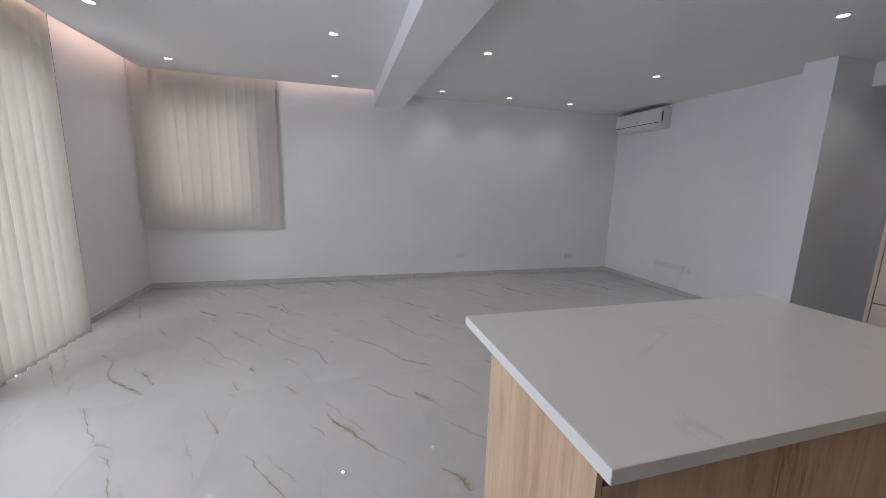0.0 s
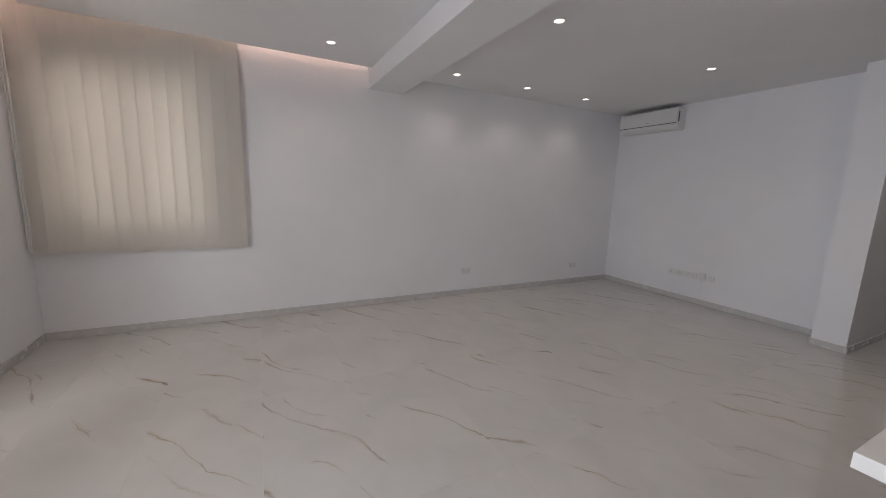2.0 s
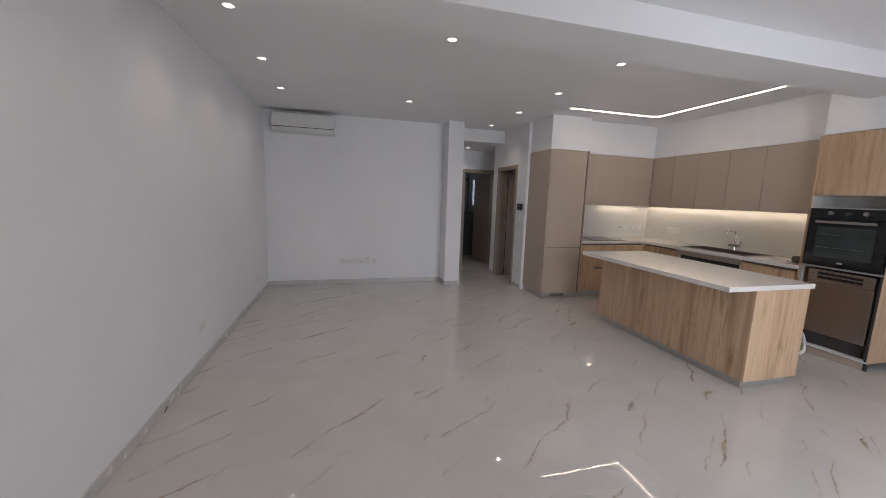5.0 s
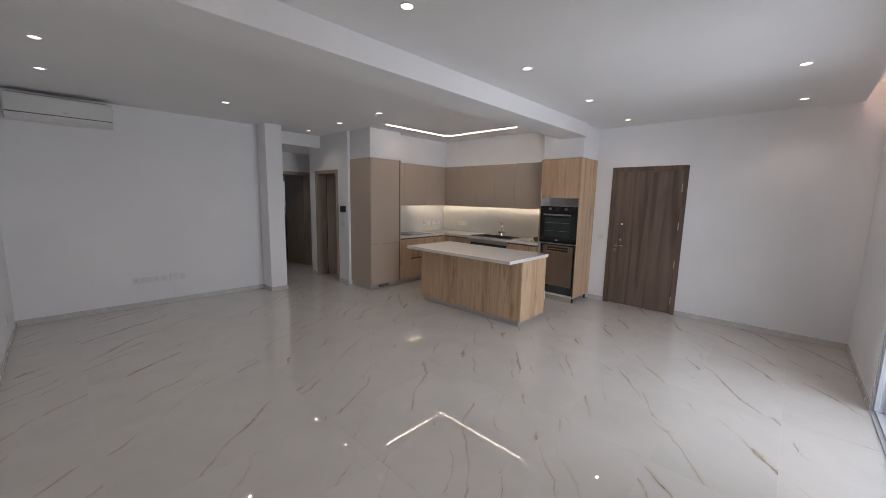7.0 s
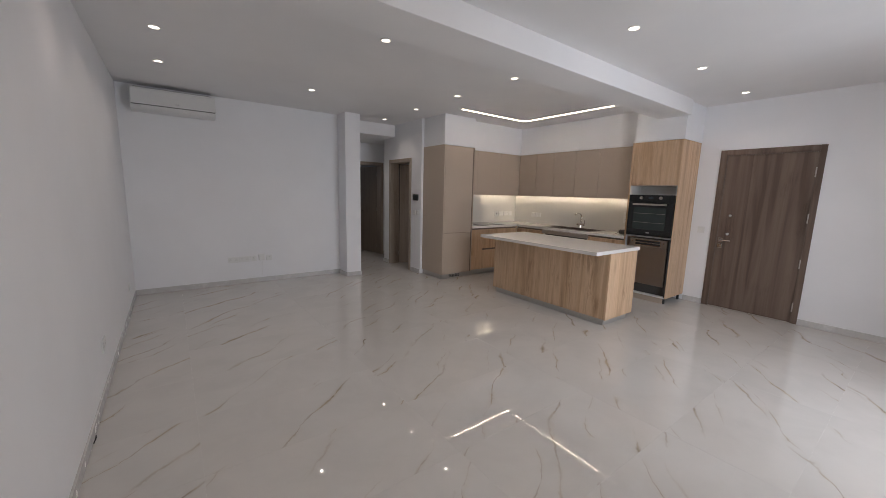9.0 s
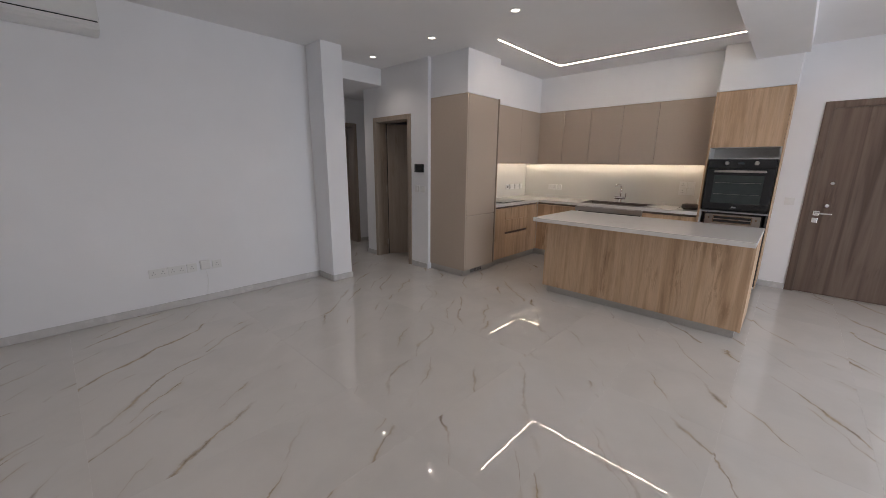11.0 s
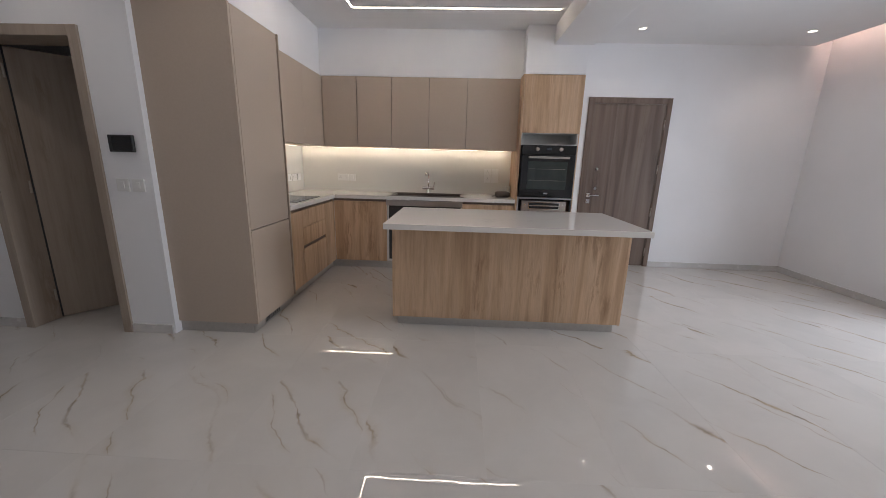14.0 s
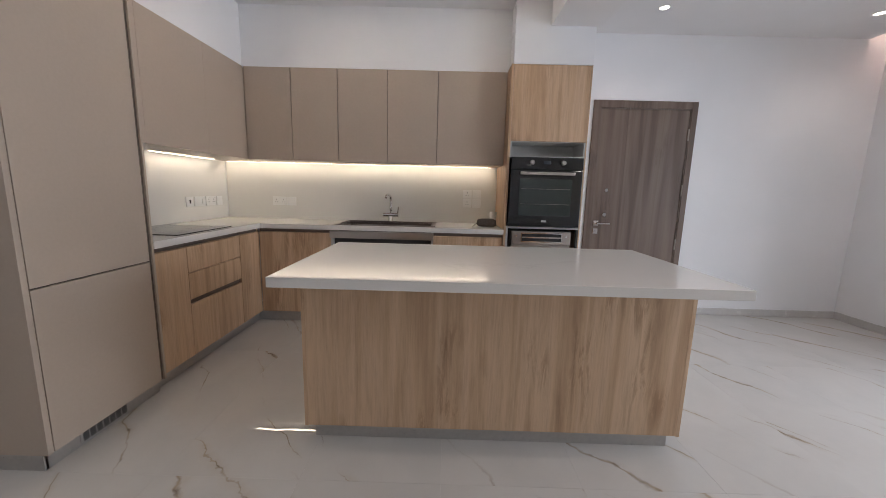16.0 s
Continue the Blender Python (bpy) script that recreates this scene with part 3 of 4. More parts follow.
# black strip painted along the hinge edge as the gap's shade
part("edge_seal", box((-0.011, 0.0, 0.008), (0.0, 0.002, 2.012), 0.0005), BLACK, leaf, "black strip standing in for the shaded gap at the hinge edge")
hinges(d2, 5.312, HY - 0.165, (0.2, 1.05, 1.85))
hb = rod((-0.65, 0.0, 1.0), (-0.65, 0.045, 1.0), 0.009)
add_box(hb, (-0.66, 0.038, 0.99), (-0.54, 0.052, 1.008), 0.004)
part("lever_handle", hb, CHROME, leaf, "steel lever handle")

# bathroom door
d3 = tagged(new("door_3"), "taupe wooden bathroom door standing open", "door", kind="structure")
part("door_frame", boxes(((6.434, 1.275, 0.0), (6.66, 1.345, 2.11)), ((6.434, 1.995, 0.0), (6.66, 2.065, 2.11)), ((6.434, 1.345, 2.04), (6.66, 1.995, 2.11)), bevel=0.003), HALLWOOD, d3)
leaf = part("door_leaf", box((0.0, 0.0, 0.008), (0.04, 0.645, 2.03), 0.002), HALLWOOD, d3)
leaf.matrix_basis = pose(6.625, 1.35, 0, 0, 0, -78)
hinges(d3, 6.62, 1.352, (0.2, 1.05, 1.85))
hb = rod((0.0, 0.59, 1.0), (-0.045, 0.59, 1.0), 0.009)
add_box(hb, (-0.052, 0.48, 0.99), (-0.038, 0.60, 1.008), 0.004)
part("lever_handle", hb, CHROME, leaf, "steel lever handle")


sh = thing("shower_screen", (8.0, 1.30, 0.0), "glass shower screen with black frame in the bathroom", "shower screen")
part("post", box((0.255, -0.012, 0.0), (0.285, 0.018, 2.10), 0.002), BLACK, sh)
part("rail", box((0.26, 0.018, 1.965), (0.282, 1.32, 1.988), 0.002), BLACK, sh)
part("glass_panel", box((-0.32, -0.001, 0.01), (0.254, 0.007, 1.964)), GLASS, sh, "clear glass panel").visible_shadow = False

# ---- living room fittings ----
ac = thing("air_conditioner", (EX, 4.675, 2.392), "white wall-mounted split air conditioner under the ceiling", "air conditioner")
bm = bmesh.new()
prof = [(0.0, 0.0), (-0.10, 0.0), (-0.165, 0.025), (-0.195, 0.07), (-0.20, 0.13), (-0.198, 0.262), (-0.185, 0.28), (0.0, 0.28)]
ends = [[bm.verts.new((x, y, z)) for x, z in prof] for y in (0.0, 0.90)]
for k in range(len(prof)):
    bm.faces.new((ends[0][k], ends[0][(k + 1) % len(prof)], ends[1][(k + 1) % len(prof)], ends[1][k]))
bm.faces.new(ends[0][::-1])
bm.faces.new(ends[1])
bmesh.ops.bevel(bm, geom=list(bm.edges), offset=0.006, segments=2, affect="EDGES")
part("body", bm, WHITE, ac)
part("front_panel", box((-0.206, 0.012, 0.078), (-0.199, 0.888, 0.264), 0.002), WHITE, ac)
part("air_flap", box((-0.201, 0.03, 0.040), (-0.193, 0.80, 0.070), 0.002), WHITE, ac, "white air outlet flap")
# black block fills the slot, standing in for the shade inside it
part("outlet_slot", box((-0.2015, 0.01, 0.0695), (-0.19, 0.89, 0.0775)), BLACK, ac, "air slot, its inner shade painted black")
part("top_grille", box((-0.17, 0.04, 0.28), (-0.03, 0.86, 0.286)), DARK, ac, "dark intake grille")
part("display_window", box((-0.2075, 0.405, 0.112), (-0.206, 0.445, 0.118)), GREY_PLASTIC, ac)
part("side_vent", box((-0.17, -0.003, 0.09), (-0.15, 0.002, 0.23)), DARK, ac, "dark side vent")


def plate(name, at, turn, width, label, category, kind_, group=""):
    """A wall plate in the xz plane, its face towards -y, centred on at."""
    p = thing(name, at, label, category, group)
    p.rotation_euler = (0, 0, radians(turn))
    h = 0.086
    part("plate", box((-width / 2, -0.009, -h / 2), (width / 2, 0.0, h / 2), 0.002), WHITE, p)
    gangs = max(1, round(width / 0.075))
    for g in range(gangs):
        cx = (g - (gangs - 1) / 2) * (width / gangs)
        if kind_ == "socket":
            part("socket_holes", boxes(((cx - 0.004, -0.0096, 0.008), (cx + 0.004, -0.0088, 0.019)), ((cx - 0.016, -0.0096, -0.012), (cx - 0.006, -0.0088, -0.006)), ((cx + 0.006, -0.0096, -0.012), (cx + 0.016, -0.0088, -0.006))), GREY_PLASTIC, p)
            part("switch_rocker", box((cx + 0.012, -0.0125, 0.024), (cx + 0.022, -0.009, 0.036), 0.001), WHITE, p)
        elif kind_ == "switch":
            part("rocker", box((cx - 0.013, -0.0135, -0.022), (cx + 0.013, -0.008, 0.022), 0.002), WHITE, p)
        else:
            part("blank_insert", box((cx - 0.02, -0.0105, -0.02), (cx + 0.02, -0.008, 0.02), 0.002), WHITE, p)
    return p


for y in (4.55, 4.40):
    plate("wall_socket", (EX, y, 0.38), -90, 0.146, "white double wall socket low on the wall", "socket", "socket", "media wall sockets")
plate("wall_socket", (EX, 4.275, 0.38), -90, 0.086, "white single wall socket low on the wall", "socket", "socket", "media wall sockets")
plate("wall_socket", (EX, 4.05, 0.38), -90, 0.086, "white single wall socket beside the router box", "socket", "socket", "media wall sockets")
plate("wall_socket", (2.155, NY, 0.335), 0, 0.146, "white double wall socket above the skirting", "socket", "socket", "north wall sockets")
plate("wall_socket", (4.185, NY, 0.29), 0, 0.146, "white double wall socket above the skirting", "socket", "socket", "north wall sockets")
rt = thing("fibre_box", (EX, 4.16, 0.39), "grey plastic fibre terminal box with a thin cable", "terminal box")
part("case", box((-0.03, -0.045, -0.045), (0.0, 0.045, 0.05), 0.006), WHITE, rt)
part("lid", box((-0.034, -0.038, -0.035), (-0.03, 0.038, 0.04), 0.002), WHITE, rt)
part("cable", tube(curve_points([(-0.012, 0.0, -0.045), (-0.02, -0.01, -0.14), (-0.014, 0.0, -0.24), (-0.014, 0.01, -0.305)], 6), 0.0022, 6), WHITE, rt)
cs = thing("cable_stub", (1.40, NY - 0.012, 0.0), "short black cable end poking out above the floor", "cable")
part("wire", tube(curve_points([(0, -0.001, 0.004), (0.004, -0.012, 0.03), (-0.002, -0.016, 0.05)], 5), 0.0035, 6), BLACK, cs)

ic = thing("intercom", (4.385, HY, 1.375), "black glass video intercom on the white wall", "intercom")
part("case", box((-0.085, 0.0, -0.055), (0.085, 0.02, 0.055), 0.004), BLACK, ic)
part("screen", box((-0.075, 0.02, -0.045), (0.055, 0.0215, 0.045)), BLACK_GLASS, ic)
plate("light_switch", (4.43, HY, 1.10), 180, 0.086, "white light switch below the intercom", "switch", "switch")
plate("light_switch", (4.32, HY, 1.10), 180, 0.086, "white light switch below the intercom", "switch", "switch")
plate("light_switch", (0.69, SY, 1.05), 180, 0.086, "white light switch beside the entrance door", "switch", "switch")
plate("light_switch", (6.45, 2.36, 1.12), -90, 0.146, "white double light switch on the corridor wall", "switch", "switch")

# ---- kitchen ----
FY, FX = -0.20, 3.62      # faces of the base units
B0, B1 = 0.10, 0.825      # foot and head of the base fronts
W0, W1 = 0.858, 0.90      # worktop


def cabinet(name, lo, hi, label, mat=OAK, group=""):
    c = thing(name, (lo[0], lo[1], lo[2]), label, "cabinet", group)
    c_lo, c_hi = Vector((0, 0, 0)), Vector(hi) - Vector(lo)
    part("body", box(c_lo, c_hi), mat, c)
    return c


def front(c, name, lo, hi, mat, label=""):
    o = c.location
    return part(name, box([lo[i] - o[i] for i in range(3)], [hi[i] - o[i] for i in range(3)], 0.0015), mat, c, label)


# base units along the south wall
for x0, x1, lab in ((1.482, 2.084, "light oak base cabinet beside the oven housing"), (2.988, 3.618, "light oak corner base cabinet")):
    c = cabinet("base_cabinet", (x0, SY + 0.002, B0), (x1, FY - 0.021, W0 - 0.002), lab, OAK, "kitchen base cabinets")
    front(c, "door", (x0 + 0.001, FY - 0.019, B0), (x1 - 0.001, FY, B1), OAK)
    front(c, "grip_profile", (x0, FY - 0.0205, B1 + 0.004), (x1, FY - 0.012, W0 - 0.002), TAUPE_DARK, "dark grip channel under the worktop")
c = thing("sink_cabinet", (2.086, SY + 0.002, B0), "open sink base cabinet with its fronts missing", "cabinet", "kitchen base cabinets")
part("side_panel", box((0, 0, 0), (0.018, 0.558, 0.752), 0.001), NICHE, c, "pale carcass side")
part("side_panel", box((0.882, 0, 0), (0.90, 0.558, 0.752), 0.001), NICHE, c, "pale carcass side")
part("bottom_panel", box((0.018, 0, 0), (0.882, 0.556, 0.018)), NICHE, c)
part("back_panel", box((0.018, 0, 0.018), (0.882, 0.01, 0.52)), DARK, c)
part("front_rail", box((0.0, 0.56, 0.69), (0.90, 0.60, 0.752), 0.002), STEEL, c, "grey metal rail")
# added dark sheet stands in for the shade inside the open cabinet
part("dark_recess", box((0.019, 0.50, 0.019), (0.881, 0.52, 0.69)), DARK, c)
# base units along the east wall
c = cabinet("base_cabinet", (FX + 0.021, 0.706, B0), (KX - 0.002, 0.981, W0 - 0.002), "light oak narrow base cabinet beside the fridge", OAK, "kitchen base cabinets")
front(c, "door", (FX, 0.707, B0), (FX + 0.019, 0.968, B1), OAK)
front(c, "grip_profile", (FX + 0.012, 0.706, B1 + 0.004), (FX + 0.0205, 0.981, W0 - 0.002), TAUPE_DARK)
c = cabinet("drawer_cabinet", (FX + 0.021, 0.108, B0), (KX - 0.002, 0.704, W0 - 0.002), "light oak three-drawer base cabinet under the hob", OAK, "kitchen base cabinets")
for z0, z1 in ((B0, 0.445), (0.478, 0.652), (0.656, B1)):
    front(c, "drawer_front", (FX, 0.109, z0), (FX + 0.019, 0.703, z1), OAK)
front(c, "grip_profile", (FX + 0.012, 0.108, 0.447), (FX + 0.0205, 0.704, 0.476), TAUPE_DARK, "dark grip channel between drawers")
front(c, "grip_profile", (FX + 0.012, 0.108, B1 + 0.004), (FX + 0.0205, 0.704, W0 - 0.002), TAUPE_DARK)
c = cabinet("base_cabinet", (FX + 0.021, -0.219, B0), (KX - 0.002, 0.106, W0 - 0.002), "light oak corner base cabinet beside the drawers", OAK, "kitchen base cabinets")
front(c, "door", (FX, -0.198, B0), (FX + 0.019, 0.105, B1), OAK)
front(c, "grip_profile", (FX + 0.012, -0.176, B1 + 0.004), (FX + 0.0205, 0.106, W0 - 0.002), TAUPE_DARK)
solid("kitchen_plinth", boxes(((1.482, -0.27, 0.0), (3.68, -0.252, 0.098)), ((3.68, -0.27, 0.0), (3.698, 0.981, 0.098)), bevel=0.001), ALU, "brushed grey plinth under the base cabinets", "plinth")

# L-shaped worktop, with a hole for the sink
wt = bmesh.new()
for lo, hi in [((1.475, SY + 0.011, W0), (2.075, -0.178, W1)), ((2.075, SY + 0.011, W0), (2.965, -0.70, W1)), ((2.075, -0.262, W0), (2.965, -0.178, W1)), ((2.965, SY + 0.011, W0), (3.598, -0.178, W1)),
               ((3.598, SY + 0.011, W0), (KX - 0.012, 0.982, W1))]:
    add_box(wt, lo, hi)
bmesh.ops.remove_doubles(wt, verts=wt.verts, dist=0.0005)
solid("worktop", wt, QUARTZ, "white quartz worktop running round the kitchen corner", "worktop")
sb = thing("splashback", (0, 0, 0), "pale glossy glass splashback between worktop and cabinets", "splashback")
part("glass_panel", box((1.482, SY + 0.001, W1), (KX - 0.013, SY + 0.011, 1.452), 0.001), SPLASH, sb)
part("glass_panel", box((KX - 0.011, SY + 0.011, W1), (KX - 0.001, 0.981, 1.452), 0.001), SPLASH, sb)

sk = thing("kitchen_sink", (2.52, -0.475, W1), "brown granite sink set into the worktop", "sink")
part("rim", boxes(((-0.45, -0.225, -0.004), (-0.415, 0.225, 0.006)), ((0.415, -0.225, -0.004), (0.45, 0.225, 0.006)), ((-0.415, -0.225, -0.004), (0.415, -0.165, 0.006)), ((-0.415, 0.19, -0.004), (0.415, 0.225, 0.006)), bevel=0.002), SINK, sk)
part("bowl", boxes(((-0.415, -0.165, -0.20), (-0.405, 0.19, -0.004)), ((0.405, -0.165, -0.20), (0.415, 0.19, -0.004)), ((-0.405, -0.165, -0.20), (0.405, -0.155, -0.004)), ((-0.405, 0.18, -0.20), (0.405, 0.19, -0.004)), ((-0.405, -0.155, -0.20), (0.405, 0.18, -0.19))), SINK, sk)
part("drain", rod((0.15, 0.0, -0.19), (0.15, 0.0, -0.186), 0.045, 20), STEEL, sk)
tap = thing("kitchen_tap", (2.53, -0.667, W1 + 0.006), "chrome swivel kitchen tap behind the sink", "tap")
smooth(part("spout", tube(curve_points([(0, 0, 0.0), (0, 0, 0.16), (0.0, 0.01, 0.235), (0.012, 0.06, 0.262), (0.02, 0.13, 0.255), (0.022, 0.155, 0.235)], 6), 0.012, 14), CHROME, tap))
part("base_ring", rod((0, 0, 0), (0, 0, 0.05), 0.024, 20, 0.02), CHROME, tap)
part("mixer_body", rod((-0.075, 0, 0.065), (0.075, 0, 0.065), 0.019, 18), CHROME, tap)
part("lever", rod((-0.07, 0.0, 0.07), (-0.078, 0.012, 0.145), 0.006, 10), CHROME, tap)
hob = thing("hob", (3.91, 0.44, W1), "black glass hob set on the worktop", "hob")
part("glass_top", box((-0.26, -0.29, 0.0), (0.26, 0.29, 0.006), 0.002), BLACK_GLASS, hob)
for x, y, r in ((-0.12, -0.14, 0.09), (-0.12, 0.14, 0.075), (0.12, -0.14, 0.075), (0.12, 0.14, 0.1)):
    ring = bmesh.new()
    o = [[ring.verts.new((x + q * math.cos(a), y + q * math.sin(a), 0.0066)) for a in [2 * math.pi * k / 40 for k in range(40)]] for q in (r, r - 0.003)]
    for k in range(40):
        ring.faces.new((o[0][k], o[0][(k + 1) % 40], o[1][(k + 1) % 40], o[1][k]))
    part("cooking_zone", ring, GREY_PLASTIC, hob)
pouch = thing("cloth_pouch", (1.60, -0.44, W1), "small dark grey cloth pouch lying on the worktop", "pouch")
bm = bmesh.new()
bmesh.ops.create_uvsphere(bm, u_segments=22, v_segments=12, radius=1.0)
for v in bm.verts:
    k = 1 + 0.09 * noise.noise(v.co * 2.3)
    sx, sy = [math.copysign(abs(c_) ** 0.38, c_) for c_ in (v.co.x, v.co.y)]
    v.co = Vector((0.088 * sx * k, 0.05 * sy * k, 0.036 + 0.036 * math.copysign(abs(v.co.z) ** 0.5, v.co.z) * (k if v.co.z > 0 else 1)))
smooth(part("bag", bm, POUCH, pouch))
part("drawstring", tube(curve_points([(0.09, 0.02, 0.03), (0.115, 0.03, 0.012), (0.13, 0.05, 0.004)], 5), 0.003, 6), POUCH, pouch)
cup = thing("white_beaker", (1.522, -0.58, W1), "small white beaker at the back of the worktop", "beaker")
part("wall", rod((0, 0, 0), (0, 0, 0.13), 0.03, 24, 0.034), WHITE, cup)
plate("wall_socket", (3.67, SY + 0.011, 1.075), 180, 0.146, "white double socket on the splashback", "socket", "socket", "kitchen sockets")
plate("wall_socket", (3.55, SY + 0.011, 1.075), 180, 0.086, "white switched outlet on the splashback", "socket", "blank", "kitchen sockets")
for x, z, k_ in ((1.77, 1.19, "socket"), (1.675, 1.19, "blank"), (1.77, 1.10, "socket"), (1.675, 1.10, "blank")):
    plate("wall_socket", (x, SY + 0.011, z), 180, 0.086, "white single outlet above the worktop", "socket", k_, "kitchen sockets")
sw = plate("hob_switch", (KX - 0.011, -0.19, 1.07), -90, 0.086, "white hob switch plate with a dark rocker", "switch", "", "kitchen sockets")
part("dark_rocker", box((-0.010, -0.0125, -0.016), (0.010, -0.0106, 0.016), 0.001), BLACK, sw, "dark switch rocker")
for y, k_, w_ in ( (-0.325, "switch", 0.146), (-0.48, "socket", 0.146), (-0.61, "blank", 0.086)):
    plate("wall_socket", (KX - 0.011, y, 1.07), -90, w_, "white outlet plate above the hob", "socket", k_, "kitchen sockets")

# wall cabinets
UY, UX, U0, U1 = -0.340, 3.756, 1.455, 2.23
for x0, x1 in ((1.482, 2.073), (2.075, 2.508), (2.510, 2.943), (2.945, 3.348), (3.350, 3.754)):
    c = cabinet("wall_cabinet", (x0, SY + 0.002, U0), (x1, UY - 0.021, U1), "matt taupe handleless wall cabinet, closed", TAUPE, "wall cabinets")
    front(c, "door", (x0 + 0.002, UY - 0.019, U0 - 0.001), (x1 - 0.002, UY, U1), TAUPE)
    # thin dark sheet behind the doors, so the gaps look shaded
    front(c, "carcass_edge", (x0, UY - 0.0205, U0), (x1, UY - 0.0195, U1), TAUPE_DARK, "dark edge sheet added to shade the door gap")
c = cabinet("wall_cabinet", (UX + 0.021, SY + 0.002, U0), (KX - 0.002, 0.981, U1), "matt taupe handleless wall cabinet above the hob", TAUPE, "wall cabinets")
for y0, y1, kind_ in ((UY + 0.0035, 0.1894, "door"), (0.1906, 0.7694, "door"), (0.7706, 0.9795, "filler_panel")):
    front(c, kind_, (UX, y0, U0 - 0.001), (UX + 0.019, y1, U1), TAUPE)
# same dark sheet, giving these door gaps their shade
front(c, "carcass_edge", (UX + 0.0195, UY - 0.02, U0), (UX + 0.0205, 0.981, U1), TAUPE_DARK)
ul = thing("under_cabinet_light", (2.6, -0.705, U0 - 0.0005), "warm LED strip under the wall cabinets", "cabinet light")
part("led_tape", box((-1.06, -0.011, -0.002), (1.56, 0.011, 0.0)), LED_KITCHEN, ul)
part("profile", boxes(((-1.06, -0.014, -0.0022), (1.56, -0.011, 0.0)), ((-1.06, 0.011, -0.0022), (1.56, 0.014, 0.0))), ALU, ul)
ul = thing("under_cabinet_light", (4.14, 0.2, U0 - 0.0005), "warm LED strip under the cabinets above the hob", "cabinet light")
part("led_tape", box((-0.011, -0.68, -0.002), (0.011, 0.07, 0.0)), LED_KITCHEN, ul)
part("profile", boxes(((-0.014, -0.68, -0.0022), (-0.011, 0.07, 0.0)), ((0.011, -0.68, -0.0022), (0.014, 0.07, 0.0))), ALU, ul)

# tall fridge housing
c = thing("fridge_cabinet", (3.605, 0.986, 0), "tall matt taupe cabinet for a built-in fridge, closed", "cabinet")
part("body", box((0.021, 0.03, 0.10), (0.608, 0.622, 2.243)), TAUPE, c)
part("end_panel", box((0.0, 0.622, 0.085), (0.63, 0.645, 2.247), 0.0015), TAUPE, c)
# dark sheet added behind the fridge doors in place of gap shade
part("carcass_edge", box((0.0195, 0.031, 0.09), (0.0207, 0.621, 2.243)), TAUPE_DARK, c, "dark edge sheet added to shade the door gap")
part("door", box((0.0, 0.031, 0.7975), (0.019, 0.618, 2.243), 0.0015), TAUPE, c, "upper taupe door")
part("door", box((0.0, 0.031, 0.087), (0.019, 0.618, 0.7905), 0.0015), TAUPE, c, "lower taupe door")
part("handle_profile", box((0.006, 0.012, 0.087), (0.03, 0.028, 2.246), 0.001), TAUPE_DARK, c, "dark upright grip profile")
part("side_strip", box((-0.004, -0.003, 0.087), (0.60, 0.011, 2.25), 0.001), TAUPE, c)
part("plinth", boxes(((0.045, -0.003, 0.0), (0.062, 0.622, 0.083)), ((0.045, 0.61, 0.0), (0.628, 0.628, 0.083)), bevel=0.001), ALU, c, "brushed grey plinth")
gr = part("vent_grille", box((0.041, 0.215, 0.010), (0.0445, 0.475, 0.078), 0.001), ALU, c, "brushed vent grille with dark slots")
for k in range(7):
    y0 = 0.228 + k * 0.0345
    part("vent_slots", boxes(*[((0.0395, y0, 0.018 + j * 0.0088), (0.0412, y0 + 0.027, 0.0236 + j * 0.0088)) for j in range(6)]), BLACK, gr)

# oven housing
c = thing("oven_cabinet", (0.808, SY + 0.002, 0), "tall light oak housing for oven and dishwasher", "cabinet")
D = 0.59
part("side_panel", box((0.013, 0.0, 0.085), (0.022, D, 2.249), 0.0015), OAK, c)
part("side_panel", box((0.648, 0.0, 0.085), (0.670, D, 2.249), 0.0015), OAK, c)
part("top_panel", box((0.022, 0.0, 2.231), (0.648, D - 0.02, 2.249)), OAK, c)
part("door", box((0.024, D - 0.019, 1.648), (0.646, D, 2.247), 0.0015), OAK, c)
part("back_panel", box((0.022, 0.0, 0.10), (0.648, 0.012, 2.231)), DARK, c)
part("niche_shelf", box((0.022, 0.02, 1.642), (0.648, D - 0.022, 1.647)), NICHE, c)
part("niche_lining", boxes(((0.022, 0.30, 1.528), (0.648, 0.31, 1.641)), ((0.022, 0.31, 1.516), (0.648, D - 0.004, 1.527)), ((0.022, 0.31, 1.527), (0.034, D - 0.004, 1.641)), ((0.636, 0.31, 1.527), (0.648, D - 0.004, 1.641))), NICHE, c, "pale grey open niche")
part("shelf", box((0.022, 0.02, 0.915), (0.648, D - 0.003, 0.932), 0.001), GREY_PLASTIC, c)
part("edge_strip", box((0.022, D - 0.03, 0.10), (0.040, D - 0.002, 0.914), 0.001), DARK, c)
part("edge_strip", box((0.630, D - 0.03, 0.10), (0.648, D - 0.002, 0.914), 0.001), GREY_PLASTIC, c)
part("bottom_panel", box((0.022, 0.0, 0.085), (0.648, D - 0.002, 0.102), 0.001), WHITE, c)
for x in (0.05, 0.62):
    for y in (0.06, D - 0.06):
        part("leg", rod((x, y, 0.0), (x, y, 0.085), 0.018, 12, 0.014), BLACK, c, "black plastic foot")
part("plinth", box((0.06, D - 0.05, 0.0), (0.66, D - 0.035, 0.082), 0.001), TAUPE, c)

ov = thing("oven", (0.829, -0.17, 0.934), "black glass built-in oven with steel handle", "oven")
part("body", box((0.012, -0.54, 0.004), (0.614, -0.012, 0.580)), BLACK, ov)
part("control_panel", box((0.012, -0.011, 0.482), (0.614, 0.012, 0.583), 0.003), BLACK_GLASS, ov)
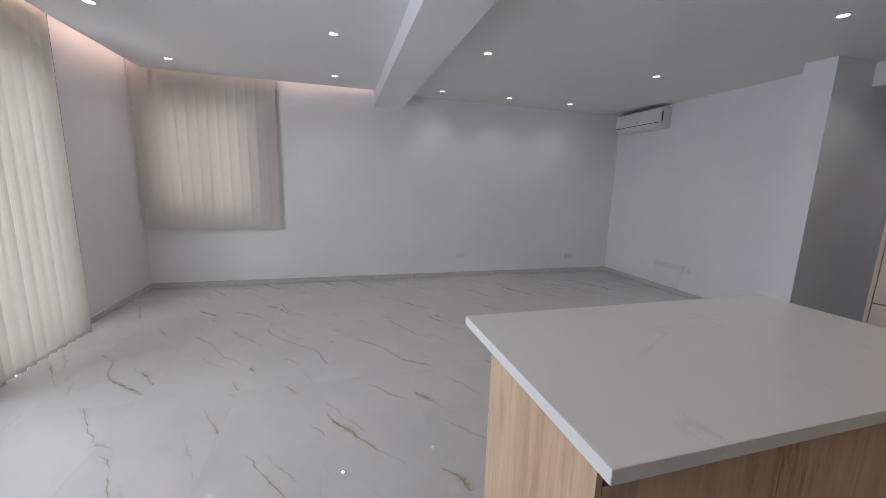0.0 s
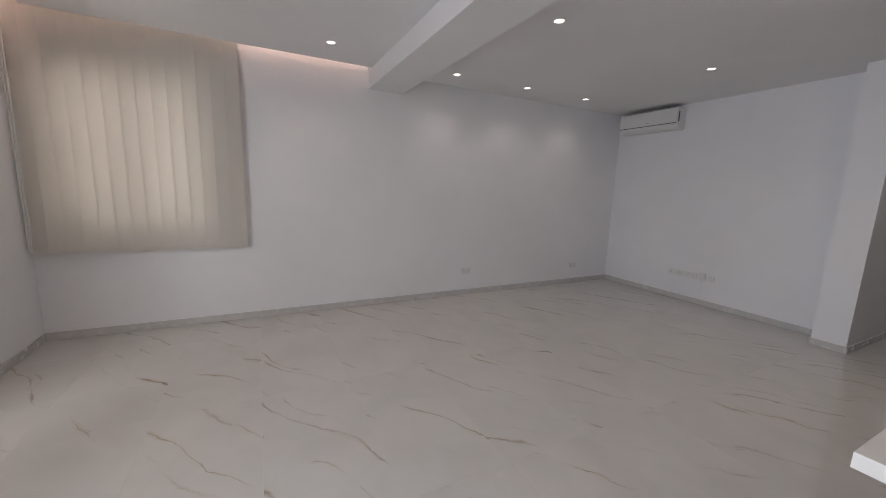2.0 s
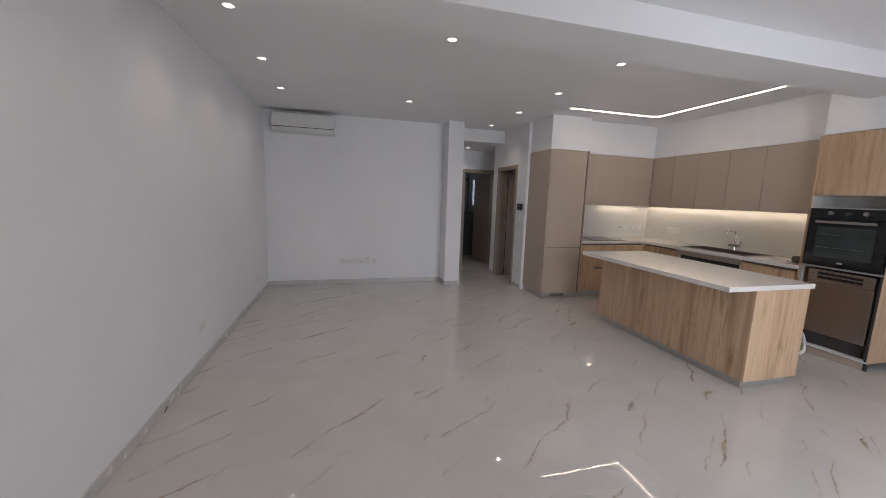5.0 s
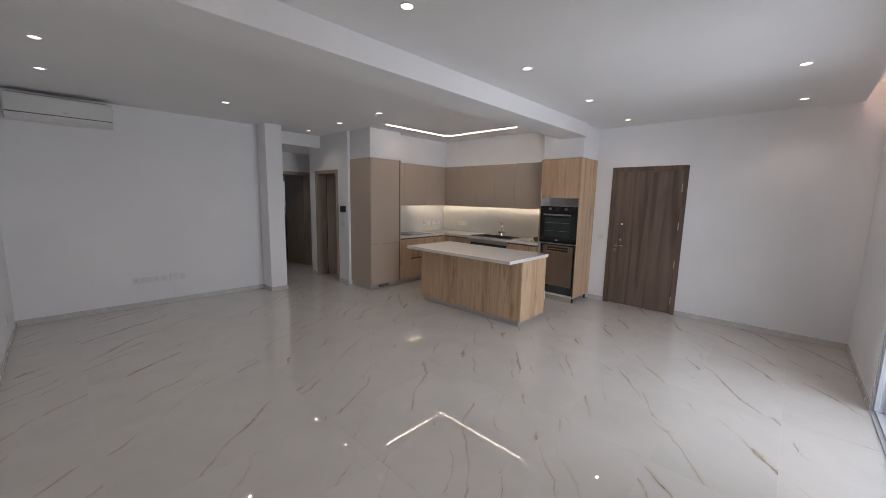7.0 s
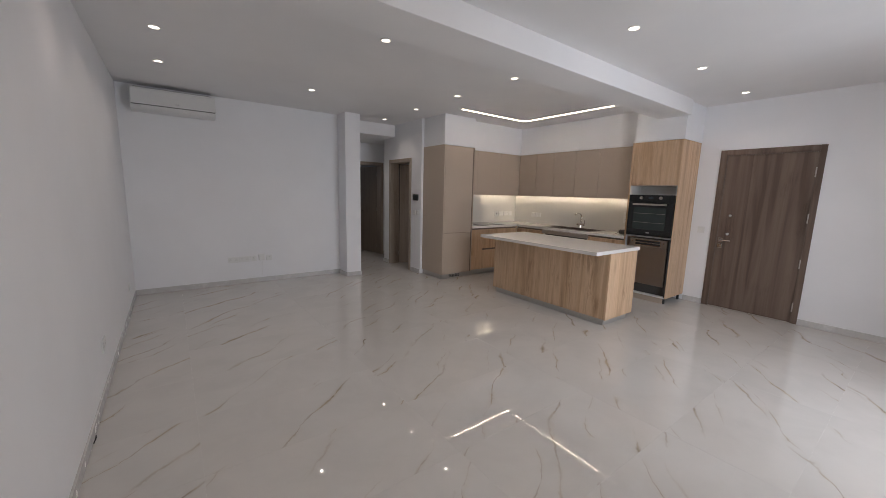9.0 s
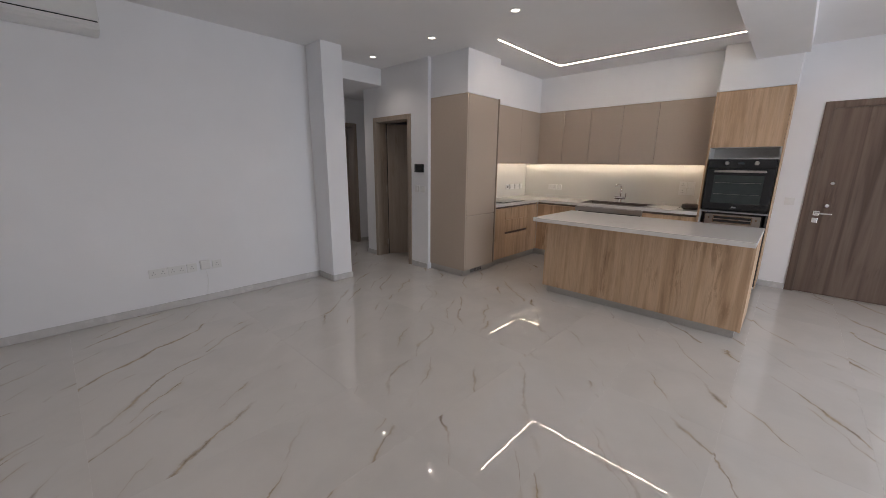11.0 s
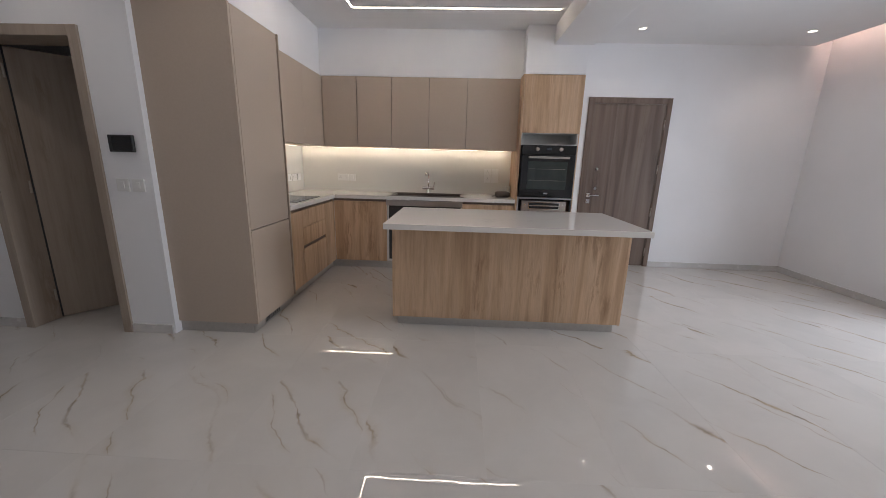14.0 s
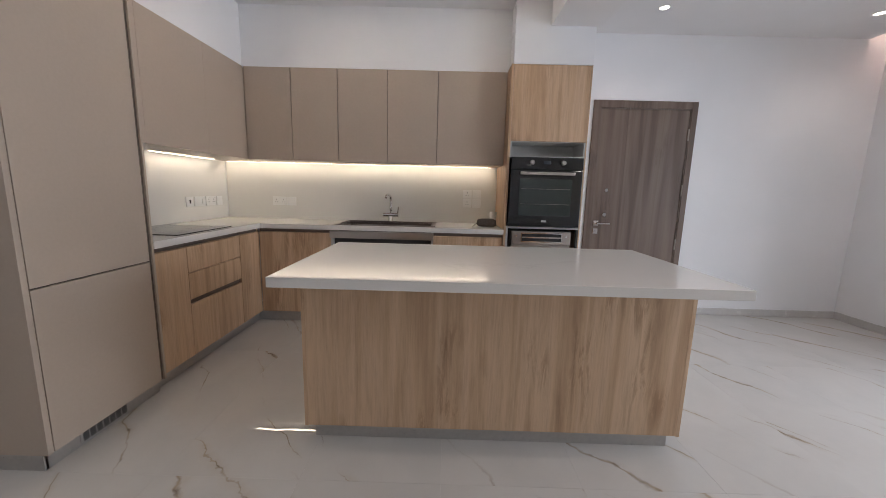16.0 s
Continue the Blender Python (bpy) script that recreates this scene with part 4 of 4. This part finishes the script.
dr = part("oven_door", box((0.012, -0.011, 0.004), (0.614, 0.012, 0.477), 0.003), BLACK_GLASS, ov)
part("window", box((0.095, 0.0122, 0.095), (0.535, 0.0135, 0.405), 0.0004), OVEN_GLASS, dr, "dark see-through oven window")
for z in (0.195, 0.322):
    part("rack", rod((0.11, 0.0145, z), (0.52, 0.0145, z), 0.0012, 6), STEEL, dr, "thin steel rack")
hd = bmesh.new()
add_box(hd, (0.085, 0.040, 0.437), (0.540, 0.052, 0.462), 0.004)
for x in (0.11, 0.515):
    add_box(hd, (x - 0.01, 0.012, 0.442), (x + 0.01, 0.041, 0.457), 0.002)
part("handle", hd, STEEL, dr, "flat steel bar handle")
part("brand_plate", box((0.292, 0.0122, 0.042), (0.335, 0.0132, 0.058)), GREY_PLASTIC, dr)
for x in (0.18, 0.44):
    part("knob", rod((x, 0.012, 0.540), (x, 0.036, 0.540), 0.021, 24, 0.018), STEEL, ov, "round steel knob")
part("clock_display", box((0.285, 0.0122, 0.528), (0.342, 0.0132, 0.552)), DISPLAY, ov)

dw = thing("dishwasher", (0.874, -0.20, 0.104), "steel built-in dishwasher with its front panel missing", "dishwasher")
part("body", box((0.0, -0.52, 0.0), (0.535, -0.04, 0.79)), DARK, dw)
dd = part("door", box((0.012, -0.039, 0.13), (0.523, -0.012, 0.665), 0.004), STEEL, dw)
cp = part("control_strip", box((0.012, -0.039, 0.67), (0.523, 0.0, 0.785), 0.004), STEEL, dw)
part("vent_frame", boxes(((0.085, 0.0002, 0.692), (0.445, 0.003, 0.699)), ((0.085, 0.0002, 0.766), (0.445, 0.003, 0.773)), ((0.085, 0.0002, 0.699), (0.092, 0.003, 0.766)), ((0.438, 0.0002, 0.699), (0.445, 0.003, 0.766))), CHROME, cp)
for z0, z1 in ((0.700, 0.727), (0.739, 0.765)):
    part("vent_slot", box((0.093, 0.0002, z0), (0.437, 0.0022, z1), 0.0006), BLACK, cp, "black vent slot")
part("latch_bar", box((0.20, 0.0023, 0.729), (0.40, 0.0065, 0.737), 0.001), CHROME, cp)
for x in (0.05, 0.485):
    part("screw", rod((x, 0.0, 0.745), (x, 0.003, 0.745), 0.008, 12), CHROME, cp)
part("kick_panel", box((0.03, -0.075, 0.0), (0.505, -0.06, 0.125), 0.002), BLACK, dw)
hs = thing("drain_hose", (1.26, -0.06, 0.0), "white corrugated drain hose hanging to the floor beside the dishwasher", "hose")
pts = curve_points([(0.11, -0.13, 0.15), (0.07, -0.09, 0.20), (0.02, -0.05, 0.15), (-0.01, -0.02, 0.06), (0.0, 0.02, 0.016), (0.09, 0.06, 0.015), (0.20, 0.05, 0.015), (0.27, 0.0, 0.015)], 14)
smooth(part("tube", tube(pts, 0.012, 10, 0.0028), WHITE, hs))

# island
isl = thing("kitchen_island", (0.815, 0.76, 0), "light oak kitchen island with grey plinth", "kitchen island")
IX, IY = 1.82, 0.60
part("side_panel", box((0.0, 0.0, 0.073), (0.018, IY, 0.845), 0.001), OAK, isl)
part("side_panel", box((IX - 0.018, 0.0, 0.073), (IX, IY, 0.845), 0.001), OAK, isl)
part("back_panel", box((0.018, IY - 0.019, 0.076), (IX - 0.018, IY - 0.001, 0.845), 0.001), OAK, isl)
part("carcass", box((0.018, 0.021, 0.10), (IX - 0.018, IY - 0.02, 0.84)), OAK, isl)
for k in range(3):
    w_ = (IX - 0.036) / 3
    part("door", box((0.02 + k * w_, 0.0, 0.078), (0.016 + (k + 1) * w_, 0.019, 0.80), 0.001), OAK, isl)
part("grip_profile", box((0.018, 0.012, 0.806), (IX - 0.018, 0.0205, 0.841)), TAUPE_DARK, isl)
part("plinth", boxes(((0.04, IY - 0.045, 0.0), (IX - 0.04, IY - 0.03, 0.0725)), ((0.04, 0.05, 0.0), (0.055, IY - 0.045, 0.0725)), ((IX - 0.055, 0.05, 0.0), (IX - 0.04, IY - 0.045, 0.0725)), ((0.055, 0.05, 0.0), (IX - 0.055, 0.065, 0.0725)), bevel=0.001), ALU, isl, "brushed grey plinth")
solid("island_worktop", box((0.812, 0.715, 0.847), (2.644, 1.655, 0.888), 0.0025), QUARTZ, "white polished quartz worktop on the island", "worktop")

# ---- floor, tile by tile ----
floor = structure("floor", box((-2.16, -1.0, -0.14), (8.4, 5.95, -0.0007)), GROUT, "white polished marble-look floor tiles with brown veins", "floor")
TX, TY, X0, Y0 = 0.60, 1.20, 0.165, 1.615
bm = box((-TX / 2 + 0.00025, -TY / 2 + 0.00025, -0.012), (TX / 2 - 0.00025, TY / 2 - 0.00025, 0.0))
top = [e for e in bm.edges if all(v.co.z > -0.001 for v in e.verts)]
bmesh.ops.bevel(bm, geom=top, offset=0.0002, segments=1, affect="EDGES")
tile = mesh_of("tile", bm, TILE)
for i in range(-4, 14):
    for j in range(-3, 4):
        x, y = X0 + (i + 0.5) * TX, Y0 + (j + 0.5) * TY
        if x - TX / 2 > 5.3 and not 0.2 < y < 3.5:
            continue
        if x + TX / 2 < WX or y + TY / 2 < SY or y - TY / 2 > NY:
            continue
        t_ = new("tile", tile)
        t_.parent = floor
        t_.location = (x, y, 0)
        t_.rotation_euler = (rnd.uniform(-6e-4, 6e-4), rnd.uniform(-4e-4, 4e-4), math.pi * ((i * 7 + j * 3) % 2))
